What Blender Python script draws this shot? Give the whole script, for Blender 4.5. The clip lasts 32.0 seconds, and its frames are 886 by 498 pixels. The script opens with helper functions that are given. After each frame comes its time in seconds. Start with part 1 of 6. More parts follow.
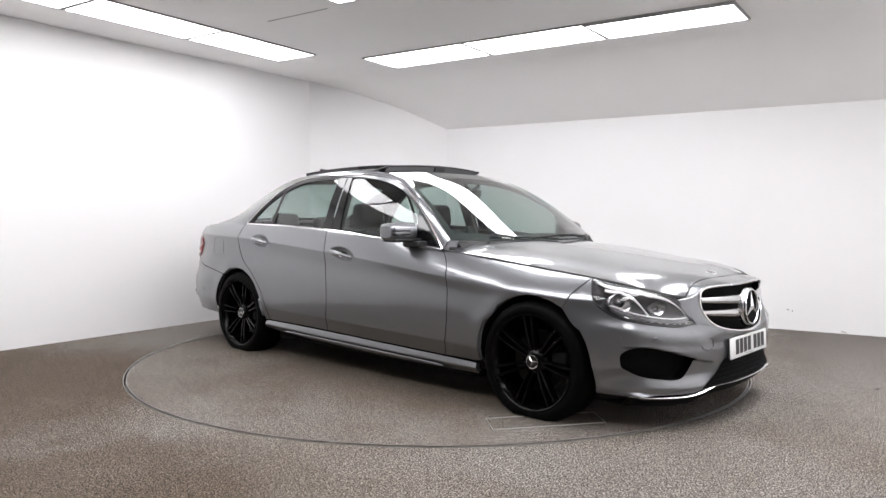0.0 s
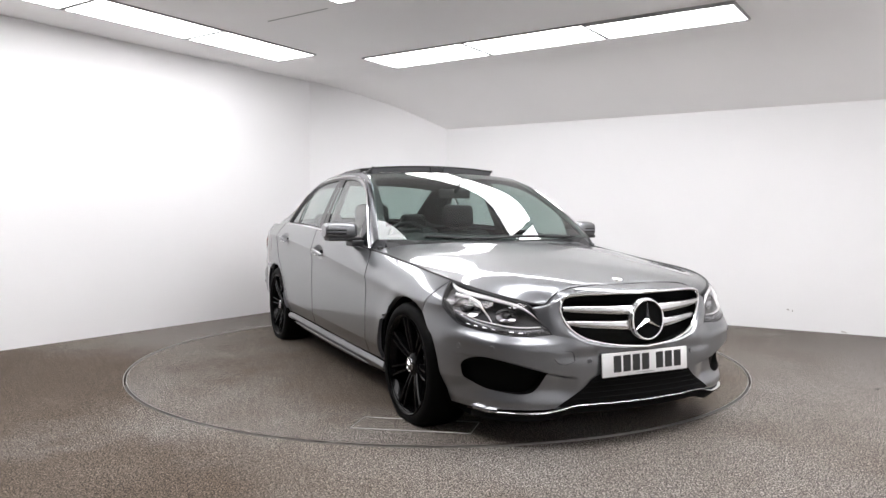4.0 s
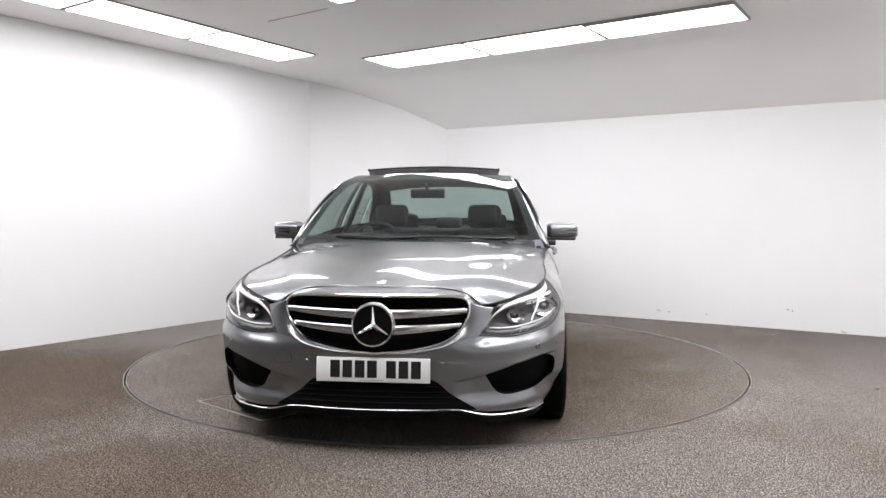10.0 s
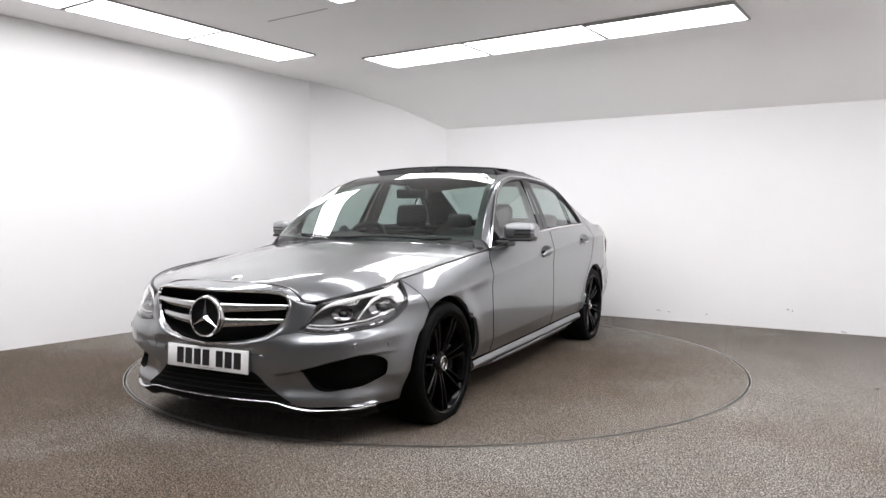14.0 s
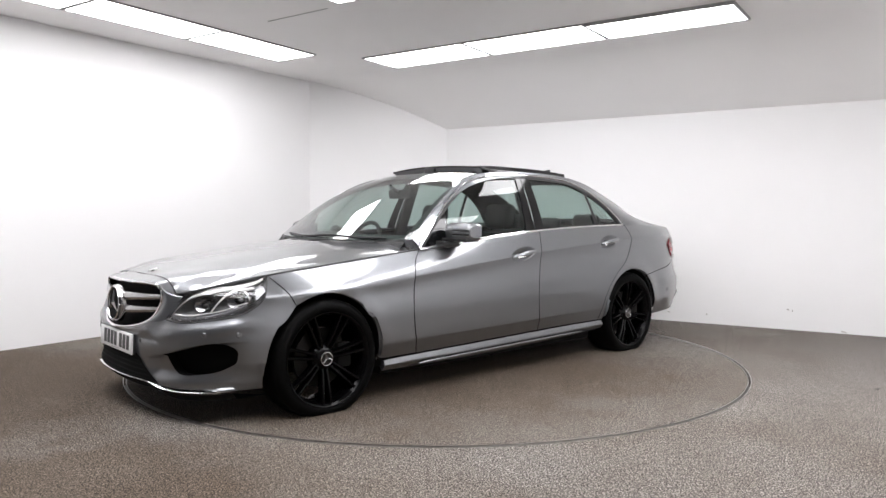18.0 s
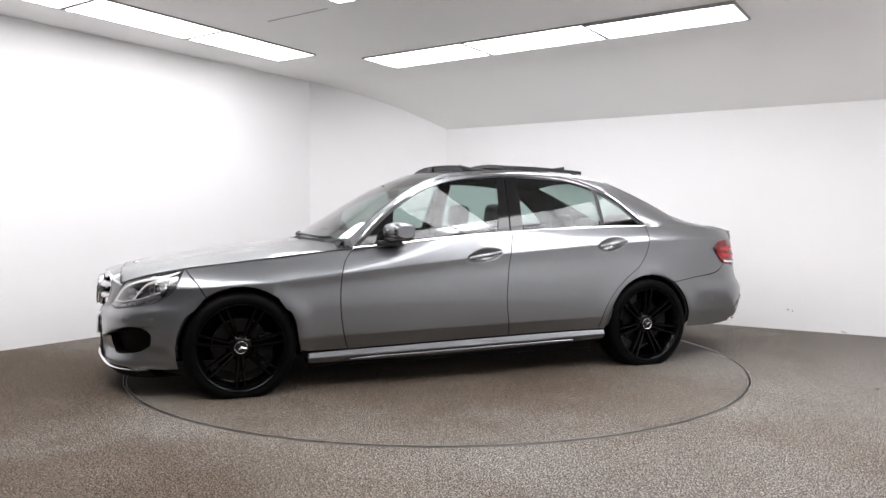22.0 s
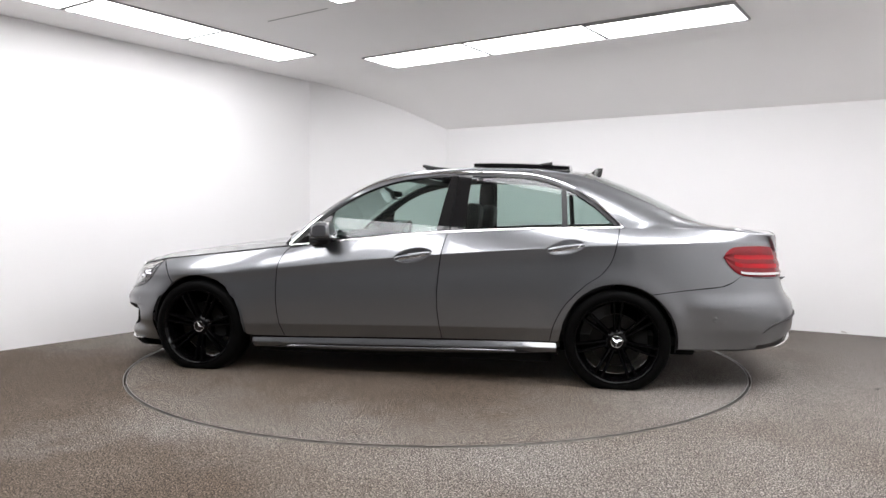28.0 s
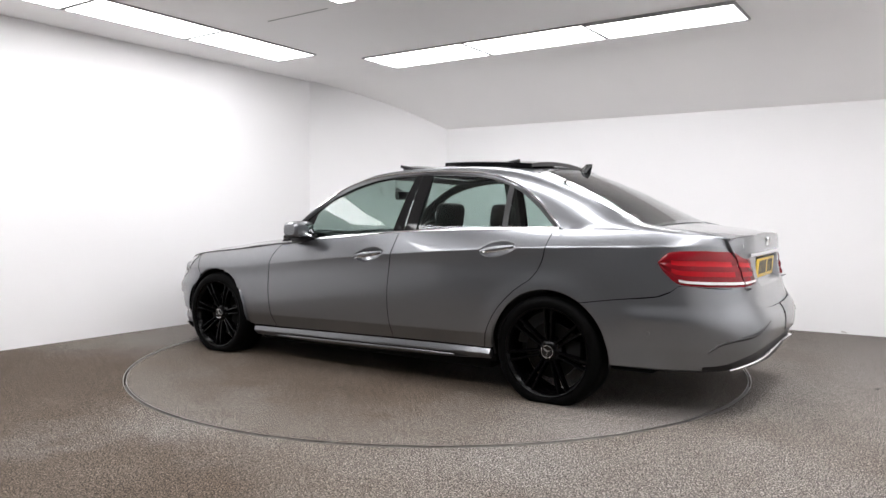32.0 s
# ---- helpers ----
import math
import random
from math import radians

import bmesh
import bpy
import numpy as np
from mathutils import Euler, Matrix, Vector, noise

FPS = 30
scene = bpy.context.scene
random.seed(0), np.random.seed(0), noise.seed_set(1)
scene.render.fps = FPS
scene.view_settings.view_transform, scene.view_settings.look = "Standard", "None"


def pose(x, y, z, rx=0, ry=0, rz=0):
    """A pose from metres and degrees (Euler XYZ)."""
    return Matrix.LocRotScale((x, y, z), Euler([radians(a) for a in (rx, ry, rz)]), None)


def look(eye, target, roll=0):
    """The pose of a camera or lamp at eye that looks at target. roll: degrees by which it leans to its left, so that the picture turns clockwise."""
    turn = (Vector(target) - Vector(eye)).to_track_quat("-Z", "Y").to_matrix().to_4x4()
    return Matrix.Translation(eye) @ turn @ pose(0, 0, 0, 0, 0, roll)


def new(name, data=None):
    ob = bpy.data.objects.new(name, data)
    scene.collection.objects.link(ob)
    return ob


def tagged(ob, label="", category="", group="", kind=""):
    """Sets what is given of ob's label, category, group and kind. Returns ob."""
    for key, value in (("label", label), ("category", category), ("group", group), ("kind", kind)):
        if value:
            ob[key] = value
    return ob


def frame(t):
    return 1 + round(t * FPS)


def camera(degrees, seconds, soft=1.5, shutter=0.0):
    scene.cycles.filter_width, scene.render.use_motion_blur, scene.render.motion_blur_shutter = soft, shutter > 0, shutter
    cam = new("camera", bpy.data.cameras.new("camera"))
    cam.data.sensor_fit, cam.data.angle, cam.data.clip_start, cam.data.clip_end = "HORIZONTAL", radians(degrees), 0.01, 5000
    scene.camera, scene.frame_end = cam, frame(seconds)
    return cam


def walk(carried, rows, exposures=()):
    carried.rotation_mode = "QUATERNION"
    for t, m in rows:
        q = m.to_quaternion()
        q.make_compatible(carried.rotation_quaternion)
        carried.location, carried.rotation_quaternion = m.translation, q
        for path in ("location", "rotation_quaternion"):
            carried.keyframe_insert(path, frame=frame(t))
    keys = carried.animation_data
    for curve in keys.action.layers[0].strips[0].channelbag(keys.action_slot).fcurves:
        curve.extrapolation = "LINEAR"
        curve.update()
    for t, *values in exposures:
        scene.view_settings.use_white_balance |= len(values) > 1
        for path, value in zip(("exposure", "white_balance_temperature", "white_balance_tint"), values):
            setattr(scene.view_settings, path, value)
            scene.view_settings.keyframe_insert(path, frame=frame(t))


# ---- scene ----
# ---------------------------------------------------------------- camera
cam = camera(62.8, 32.0)
EYE = look((0.0, -5.600, 1.0877), (0.006347, -4.601, 1.0415), 0.164)
walk(cam, [(0.0, EYE), (32.0, EYE)])

# ---------------------------------------------------------------- world and exposure
world = bpy.data.worlds.new("studio_world")
world.use_nodes = True
world.node_tree.nodes["Background"].inputs[0].default_value = (0.8, 0.85, 0.9, 1)
world.node_tree.nodes["Background"].inputs[1].default_value = 0.05
scene.world = world
LAMP = 9.6          # radiance of the ceiling light panels
scene.view_settings.exposure = 0.0


# ---------------------------------------------------------------- materials
def material(name, colour, rough=0.5, metal=0.0, coat=0.0, spec=0.5):
    m = bpy.data.materials.new(name)
    m.use_nodes = True
    b = m.node_tree.nodes["Principled BSDF"]
    b.inputs["Base Color"].default_value = (*colour, 1)
    b.inputs["Roughness"].default_value = rough
    b.inputs["Metallic"].default_value = metal
    b.inputs["Coat Weight"].default_value = coat
    b.inputs["Coat Roughness"].default_value = 0.02
    b.inputs["Specular IOR Level"].default_value = spec
    return m


def nodes_of(m):
    return m.node_tree.nodes, m.node_tree.links, m.node_tree.nodes["Principled BSDF"]


def noise_tex(m, scale, detail=3.0, rough=0.5):
    n, l, b = nodes_of(m)
    co = n.new("ShaderNodeTexCoord")
    t = n.new("ShaderNodeTexNoise")
    t.inputs["Scale"].default_value = scale
    t.inputs["Detail"].default_value = detail
    t.inputs["Roughness"].default_value = rough
    l.new(co.outputs["Object"], t.inputs["Vector"])
    return t


def ramp(m, src, stops):
    n, l, b = nodes_of(m)
    r = n.new("ShaderNodeValToRGB")
    el = r.color_ramp.elements
    for i, (p, c) in enumerate(stops):
        e = el[i] if i < 2 else el.new(p)
        e.position, e.color = p, (*c, 1)
    l.new(src, r.inputs[0])
    return r


def mix(m, a, b_, fac, mode="MIX"):
    n, l, b = nodes_of(m)
    x = n.new("ShaderNodeMix")
    x.data_type, x.blend_type = "RGBA", mode
    if isinstance(fac, float):
        x.inputs[0].default_value = fac
    else:
        l.new(fac, x.inputs[0])
    l.new(a, x.inputs[6])
    l.new(b_, x.inputs[7])
    return x.outputs[2]


def bump(m, src, strength, dist):
    n, l, b = nodes_of(m)
    x = n.new("ShaderNodeBump")
    x.inputs["Strength"].default_value = strength
    x.inputs["Distance"].default_value = dist
    l.new(src, x.inputs["Height"])
    l.new(x.outputs[0], b.inputs["Normal"])


def carpet_material(name, stains_and_shade=()):
    """Speckled carpet; brown patches (x, y, radius): floor stains, and shade round the car put into the colour."""
    m = material(name, (0.16, 0.145, 0.13), 0.95, spec=0.15)
    n, l, b = nodes_of(m)
    fine = noise_tex(m, 130.0, 2.0, 0.9)
    mid = noise_tex(m, 38.0, 3.0, 0.7)
    broad = noise_tex(m, 2.3, 5.0, 0.65)
    dirt = noise_tex(m, 0.42, 5.0, 0.6)
    r1 = ramp(m, fine.outputs[0], [(0.40, (0.022, 0.020, 0.018)), (0.5, (0.114, 0.104, 0.095)), (0.60, (0.47, 0.45, 0.43))])
    r2 = ramp(m, mid.outputs[0], [(0.35, (0.62, 0.60, 0.58)), (0.65, (1.20, 1.20, 1.2))])
    r3 = ramp(m, broad.outputs[0], [(0.32, (0.86, 0.84, 0.82)), (0.68, (1.06, 1.06, 1.06))])
    r4 = ramp(m, dirt.outputs[0], [(0.38, (0.78, 0.72, 0.66)), (0.60, (1.08, 1.075, 1.07))])
    c = mix(m, r1.outputs[0], r2.outputs[0], 1.0, "MULTIPLY")
    c = mix(m, c, r3.outputs[0], 1.0, "MULTIPLY")
    c = mix(m, c, r4.outputs[0], 1.0, "MULTIPLY")
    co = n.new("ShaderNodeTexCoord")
    for x, y, rad in stains_and_shade:
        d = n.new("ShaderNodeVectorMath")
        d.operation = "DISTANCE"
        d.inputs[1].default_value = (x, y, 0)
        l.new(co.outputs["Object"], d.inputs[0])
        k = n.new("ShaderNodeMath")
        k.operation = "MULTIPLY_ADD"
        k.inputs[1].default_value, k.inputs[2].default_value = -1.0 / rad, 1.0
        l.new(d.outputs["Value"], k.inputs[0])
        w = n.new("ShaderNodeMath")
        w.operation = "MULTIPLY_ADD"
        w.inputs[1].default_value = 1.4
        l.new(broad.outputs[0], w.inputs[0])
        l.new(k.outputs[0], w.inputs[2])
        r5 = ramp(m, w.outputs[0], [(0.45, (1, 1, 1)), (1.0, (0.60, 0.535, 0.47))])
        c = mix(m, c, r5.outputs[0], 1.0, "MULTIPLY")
    l.new(c, b.inputs["Base Color"])
    bump(m, fine.outputs[0], 0.8, 0.005)
    return m


def wall_material(name, colour):
    m = material(name, colour, 0.75, spec=0.25)
    n, l, b = nodes_of(m)
    broad = noise_tex(m, 0.7, 4.0, 0.55)
    r = ramp(m, broad.outputs[0], [(0.3, tuple(c * 0.965 for c in colour)), (0.7, colour)])
    l.new(r.outputs[0], b.inputs["Base Color"])
    fine = noise_tex(m, 35.0, 4.0, 0.6)
    bump(m, fine.outputs[0], 0.06, 0.003)
    return m


def glow_material(name, colour, strength):
    m = material(name, (0.9, 0.9, 0.9), 0.6)
    b = m.node_tree.nodes["Principled BSDF"]
    b.inputs["Emission Color"].default_value = (*colour, 1)
    b.inputs["Emission Strength"].default_value = strength
    return m


def paint_material():
    m = material("grey_metallic_paint", (0.19, 0.195, 0.203), 0.33, 0.90, 1.0)
    n, l, b = nodes_of(m)
    b.inputs["Coat IOR"].default_value = 1.6
    b.inputs["Coat Roughness"].default_value = 0.004
    flake = noise_tex(m, 900.0, 1.0, 0.5)
    r = ramp(m, flake.outputs[0], [(0.35, (0.150, 0.156, 0.166)), (0.65, (0.235, 0.243, 0.257))])
    l.new(r.outputs[0], b.inputs["Base Color"])
    return m


def glass_material(name, tint):
    m = bpy.data.materials.new(name)
    m.use_nodes = True
    n, l = m.node_tree.nodes, m.node_tree.links
    n.clear()
    out = n.new("ShaderNodeOutputMaterial")
    tr = n.new("ShaderNodeBsdfTransparent")
    tr.inputs[0].default_value = (*tint, 1)
    gl = n.new("ShaderNodeBsdfGlossy")
    gl.inputs["Roughness"].default_value = 0.015
    gl.inputs[0].default_value = (1, 1, 1, 1)
    lw = n.new("ShaderNodeLayerWeight")
    lw.inputs[0].default_value = 0.5
    pw = n.new("ShaderNodeMath")
    pw.operation = "POWER"
    pw.inputs[1].default_value = 3.6
    l.new(lw.outputs["Facing"], pw.inputs[0])
    fr = n.new("ShaderNodeMath")
    fr.operation = "MULTIPLY_ADD"
    fr.inputs[1].default_value, fr.inputs[2].default_value = 0.93, 0.042
    l.new(pw.outputs[0], fr.inputs[0])
    x = n.new("ShaderNodeMixShader")
    l.new(fr.outputs[0], x.inputs[0])
    l.new(tr.outputs[0], x.inputs[1])
    l.new(gl.outputs[0], x.inputs[2])
    l.new(x.outputs[0], out.inputs[0])
    return m


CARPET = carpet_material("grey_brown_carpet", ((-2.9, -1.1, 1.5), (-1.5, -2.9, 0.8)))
# the disc's brown patch paints in the soft shade under and round the car
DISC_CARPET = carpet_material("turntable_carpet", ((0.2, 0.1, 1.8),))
WALL = wall_material("white_wall_paint", (0.86, 0.855, 0.857))
CEIL = wall_material("pale_grey_ceiling_paint", (0.95, 0.938, 0.932))
PANEL = glow_material("lamp_diffuser", (0.995, 0.983, 1.007), LAMP)
ALU = material("grey_aluminium", (0.34, 0.34, 0.34), 0.5, 0.3)
STEEL = material("worn_steel", (0.42, 0.41, 0.39), 0.42, 1.0)
PAINT = paint_material()
CHROME = material("chrome", (0.86, 0.86, 0.87), 0.06, 1.0)
SATIN = material("satin_silver", (0.66, 0.66, 0.67), 0.22, 1.0)
BLACK = material("black_plastic", (0.012, 0.012, 0.013), 0.45)
GLOSS = material("gloss_black", (0.004, 0.004, 0.0045), 0.06)
MESHBLACK = material("black_mesh", (0.003, 0.003, 0.003), 0.7, spec=0.08)
RUBBER = material("tyre_rubber", (0.0022, 0.0022, 0.0022), 0.5, spec=0.05)
RIM = material("gloss_black_alloy", (0.0015, 0.0015, 0.0017), 0.16, 0.0, 0.0, 0.12)
DARK = material("dark_underbody", (0.01, 0.01, 0.01), 0.9, spec=0.1)
DISC = material("brake_disc_steel", (0.022, 0.021, 0.020), 0.45, 1.0)
LEATHER = material("black_leather", (0.010, 0.010, 0.011), 0.45, spec=0.3)
CLOTH = material("dark_trim", (0.022, 0.022, 0.023), 0.75)
WHITE = material("white_plate", (0.80, 0.80, 0.80), 0.35)
YELLOW = material("yellow_plate", (0.75, 0.52, 0.06), 0.35)
INK = material("plate_black", (0.01, 0.01, 0.01), 0.4)
RED = material("red_lens", (0.42, 0.005, 0.012), 0.08, spec=0.4)
DEEPRED = material("deep_red_lens", (0.16, 0.003, 0.007), 0.06, spec=0.4)
CLEAR = material("frosted_white_lens", (0.78, 0.77, 0.77), 0.15, 0.0, 1.0)
LAMPDARK = material("headlamp_housing", (0.014, 0.014, 0.015), 0.4)
NETGREY = material("grey_net", (0.20, 0.20, 0.21), 0.8)
DARKCHROME = material("dark_chrome", (0.38, 0.38, 0.39), 0.10, 1.0)
LAMPGREY = material("grey_lamp_strip", (0.12, 0.12, 0.125), 0.25, 0.5)
LENSGLASS = material("projector_glass", (0.25, 0.26, 0.27), 0.03, 0.6, 1.0)
GLASS = glass_material("tinted_glass", (0.60, 0.70, 0.67))
LENS = glass_material("headlamp_lens", (0.95, 0.95, 0.96))
MIRROR = material("mirror_glass", (0.85, 0.87, 0.88), 0.01, 1.0)


# ---------------------------------------------------------------- mesh helpers
def spl(*keys):
    """A smooth monotone curve through (x, value) keys."""
    k = sorted(keys)
    xs = np.array([a for a, _ in k], float)
    ys = np.array([b for _, b in k], float)
    h, d = np.diff(xs), np.diff(ys) / np.diff(xs)
    m = np.concatenate([[d[0]], [0 if d[i - 1] * d[i] <= 0 else 2 * d[i - 1] * d[i] / (d[i - 1] + d[i]) for i in range(1, len(d))], [d[-1]]])

    def f(x):
        x = np.clip(np.asarray(x, float), xs[0], xs[-1])
        i = np.clip(np.searchsorted(xs, x) - 1, 0, len(h) - 1)
        t = (x - xs[i]) / h[i]
        return ((2 * t**3 - 3 * t**2 + 1) * ys[i] + (t**3 - 2 * t**2 + t) * h[i] * m[i]
                + (-2 * t**3 + 3 * t**2) * ys[i + 1] + (t**3 - t**2) * h[i] * m[i + 1])
    return f


def cub(*keys):
    """A natural cubic curve through (x, value) keys, for surfaces that must reflect smoothly."""
    k = sorted(keys)
    xs = np.array([a for a, _ in k], float)
    ys = np.array([b for _, b in k], float)
    n = len(xs)
    h = np.diff(xs)
    A, r = np.eye(n), np.zeros(n)
    for i in range(1, n - 1):
        A[i, i - 1:i + 2] = h[i - 1], 2 * (h[i - 1] + h[i]), h[i]
        r[i] = 6 * ((ys[i + 1] - ys[i]) / h[i] - (ys[i] - ys[i - 1]) / h[i - 1])
    M = np.linalg.solve(A, r)

    def f(x):
        x = np.clip(np.asarray(x, float), xs[0], xs[-1])
        i = np.clip(np.searchsorted(xs, x) - 1, 0, n - 2)
        a, b = xs[i + 1] - x, x - xs[i]
        return (M[i] * a**3 + M[i + 1] * b**3) / (6 * h[i]) + (ys[i] / h[i] - M[i] * h[i] / 6) * a + (ys[i + 1] / h[i] - M[i + 1] * h[i] / 6) * b
    return f


def smooth(a, b, x):
    t = np.clip((x - a) / (b - a), 0, 1)
    return t * t * (3 - 2 * t)


def mesh_of(name, verts, faces, mat, smooth_it=True, angle=None):
    me = bpy.data.meshes.new(name)
    me.from_pydata([tuple(map(float, v)) for v in verts], [], [tuple(map(int, f)) for f in faces])
    me.validate()
    me.materials.append(mat)
    me.polygons.foreach_set("use_smooth", [smooth_it] * len(me.polygons))
    if angle:
        me.set_sharp_from_angle(angle=radians(angle))
    me.update()
    return me


def part(name, data, mat, parent, label=""):
    """Links a bmesh, a mesh or (verts, faces) as one mesh object under a thing or a part."""
    if isinstance(data, bmesh.types.BMesh):
        me = bpy.data.meshes.new(name)
        data.to_mesh(me)
        data.free()
        me.materials.append(mat)
        me.polygons.foreach_set("use_smooth", [True] * len(me.polygons))
        me.set_sharp_from_angle(angle=radians(35))
    elif isinstance(data, tuple):
        me = mesh_of(name, *data, mat, True, 40)
    else:
        me = data
        if not me.materials:
            me.materials.append(mat)
    ob = new(name, me)
    ob.parent = parent
    return tagged(ob, label)


def thing(name, label, category, group="", m=None, kind=""):
    ob = new(name)
    ob.empty_display_size = 0.1
    if m is not None:
        ob.matrix_basis = m
    return tagged(ob, label, category, group, kind)


def box(x0, y0, z0, x1, y1, z1, bevel=0.0, seg=2):
    bm = bmesh.new()
    bmesh.ops.create_cube(bm, size=1.0)
    for v in bm.verts:
        v.co = Vector(((x0 + x1) / 2 + v.co.x * (x1 - x0), (y0 + y1) / 2 + v.co.y * (y1 - y0), (z0 + z1) / 2 + v.co.z * (z1 - z0)))
    if bevel:
        bmesh.ops.bevel(bm, geom=bm.edges[:], offset=bevel, segments=seg, affect="EDGES", profile=0.5)
    return bm


def join(*bms):
    out = bmesh.new()
    for b in bms:
        me = bpy.data.meshes.new("tmp")
        b.to_mesh(me)
        b.free()
        out.from_mesh(me)
        bpy.data.meshes.remove(me)
    return out


def moved(bm, m):
    bmesh.ops.transform(bm, matrix=m, verts=bm.verts)
    return bm


def prism(poly, z0, z1):
    """A closed prism over a polygon in plan."""
    n = len(poly)
    verts = [(x, y, z0) for x, y in poly] + [(x, y, z1) for x, y in poly]
    faces = [tuple(range(n - 1, -1, -1)), tuple(range(n, 2 * n))] + [(i, (i + 1) % n, n + (i + 1) % n, n + i) for i in range(n)]
    bm = bmesh.new()
    vs = [bm.verts.new(v) for v in verts]
    for f in faces:
        bm.faces.new([vs[i] for i in f])
    bmesh.ops.recalc_face_normals(bm, faces=bm.faces)
    return bm


def revolve(profile, seg=48, axis="y"):
    """A solid of revolution of (radius, offset) keys about the y axis (or z)."""
    n = len(profile)
    verts, faces = [], []
    for i in range(seg):
        a = 2 * math.pi * i / seg
        for r, o in profile:
            verts.append((r * math.cos(a), o, r * math.sin(a)) if axis == "y" else (r * math.cos(a), r * math.sin(a), o))
    for i in range(seg):
        j = (i + 1) % seg
        for k in range(n - 1):
            faces.append((i * n + k, i * n + k + 1, j * n + k + 1, j * n + k) if axis == "y" else (i * n + k, j * n + k, j * n + k + 1, i * n + k + 1))
    return verts, faces


def tube(points, r, seg=8, closed=False):
    """A round bar along 3D points."""
    pts = [Vector(q) for q in points]
    n = len(pts)
    verts, faces = [], []
    for i, q in enumerate(pts):
        a = pts[(i - 1) % n] if closed or i else q
        b = pts[(i + 1) % n] if closed or i < n - 1 else q
        d = (b - a).normalized()
        u = d.cross(Vector((0, 0, 1)) if abs(d.z) < 0.9 else Vector((1, 0, 0))).normalized()
        w = d.cross(u)
        rr = r[i] if isinstance(r, (list, tuple)) else r
        verts += [q + rr * (math.cos(2 * math.pi * k / seg) * u + math.sin(2 * math.pi * k / seg) * w) for k in range(seg)]
    for i in range(n if closed else n - 1):
        j = (i + 1) % n
        faces += [(i * seg + k, i * seg + (k + 1) % seg, j * seg + (k + 1) % seg, j * seg + k) for k in range(seg)]
    if not closed:
        faces += [tuple(range(seg - 1, -1, -1)), tuple(range((n - 1) * seg, n * seg))]
    return verts, faces


# ---------------------------------------------------------------- the room
H = 2.657
A_, B_ = Vector((-1.5246, 3.0251)), Vector((0.0968, 3.3310))      # the cut corner between the two walls
LD, RD = Vector((0.564, 0.825)), Vector((0.851, -0.526))
C_, E_ = B_ + RD * 6.1, A_ - LD * 7.744
D_ = C_ - LD * 8.23
CORNERS = [A_, B_, C_, D_, E_]
mid_room = Vector((0, -1))


def wall(name, a, b, label):
    d = (b - a).normalized()
    nrm = Vector((d.y, -d.x))
    if nrm.dot(mid_room - a) > 0:
        nrm = -nrm
    o = nrm * 0.12
    ob = part(name, prism([tuple(a), tuple(b), tuple(b + o + d * 0.12), tuple(a + o - d * 0.12)], -0.1, H + 0.3), WALL, None)
    return tagged(ob, label, "wall", kind="structure")


wall("wall_west", E_, A_, "smooth white painted studio wall behind the turntable")
wall("wall_corner", A_, B_, "white painted wall across the room's corner")
wall("wall_north", B_, C_, "white painted studio wall with small scuffs at its foot")
wall("wall_east", C_, D_, "plain white painted studio wall")
wall("wall_south", D_, E_, "plain white painted studio wall")

R_DISC = 2.238


def ring_floor():
    """Carpeted floor with a round hole for the turntable."""
    bm = bmesh.new()
    n = 160
    inner = [bm.verts.new((R_DISC * math.cos(2 * math.pi * i / n), R_DISC * math.sin(2 * math.pi * i / n), 0)) for i in range(n)]
    low = [bm.verts.new((v.co.x, v.co.y, -0.05)) for v in inner]
    poly = [Vector((*c, 0)) for c in CORNERS]
    outer = []
    for i in range(n):
        d = inner[i].co.normalized()
        best = 99.0
        for a, b in zip(poly, poly[1:] + poly[:1]):
            e = b - a
            den = d.x * e.y - d.y * e.x
            if abs(den) > 1e-6:
                k = (a.x * e.y - a.y * e.x) / den
                if 0 < k < best and -0.001 <= ((d * k - a).dot(e)) / e.length_squared <= 1.001:
                    best = k
        outer.append(bm.verts.new(d * (best + 0.25)))
    for i in range(n):
        j = (i + 1) % n
        bm.faces.new((inner[i], outer[i], outer[j], inner[j]))
        bm.faces.new((inner[i], inner[j], low[j], low[i]))
    bm.faces.new(low[::-1])
    bmesh.ops.recalc_face_normals(bm, faces=bm.faces)
    return bm


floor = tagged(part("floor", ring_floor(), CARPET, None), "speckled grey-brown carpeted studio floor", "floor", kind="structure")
for poly_ in floor.data.polygons:
    poly_.use_smooth = False

# ceiling: a flat field and a slope that falls towards the north wall
K0 = A_ + Vector((0.029, 0.029))
K1 = K0 + RD * 7.55


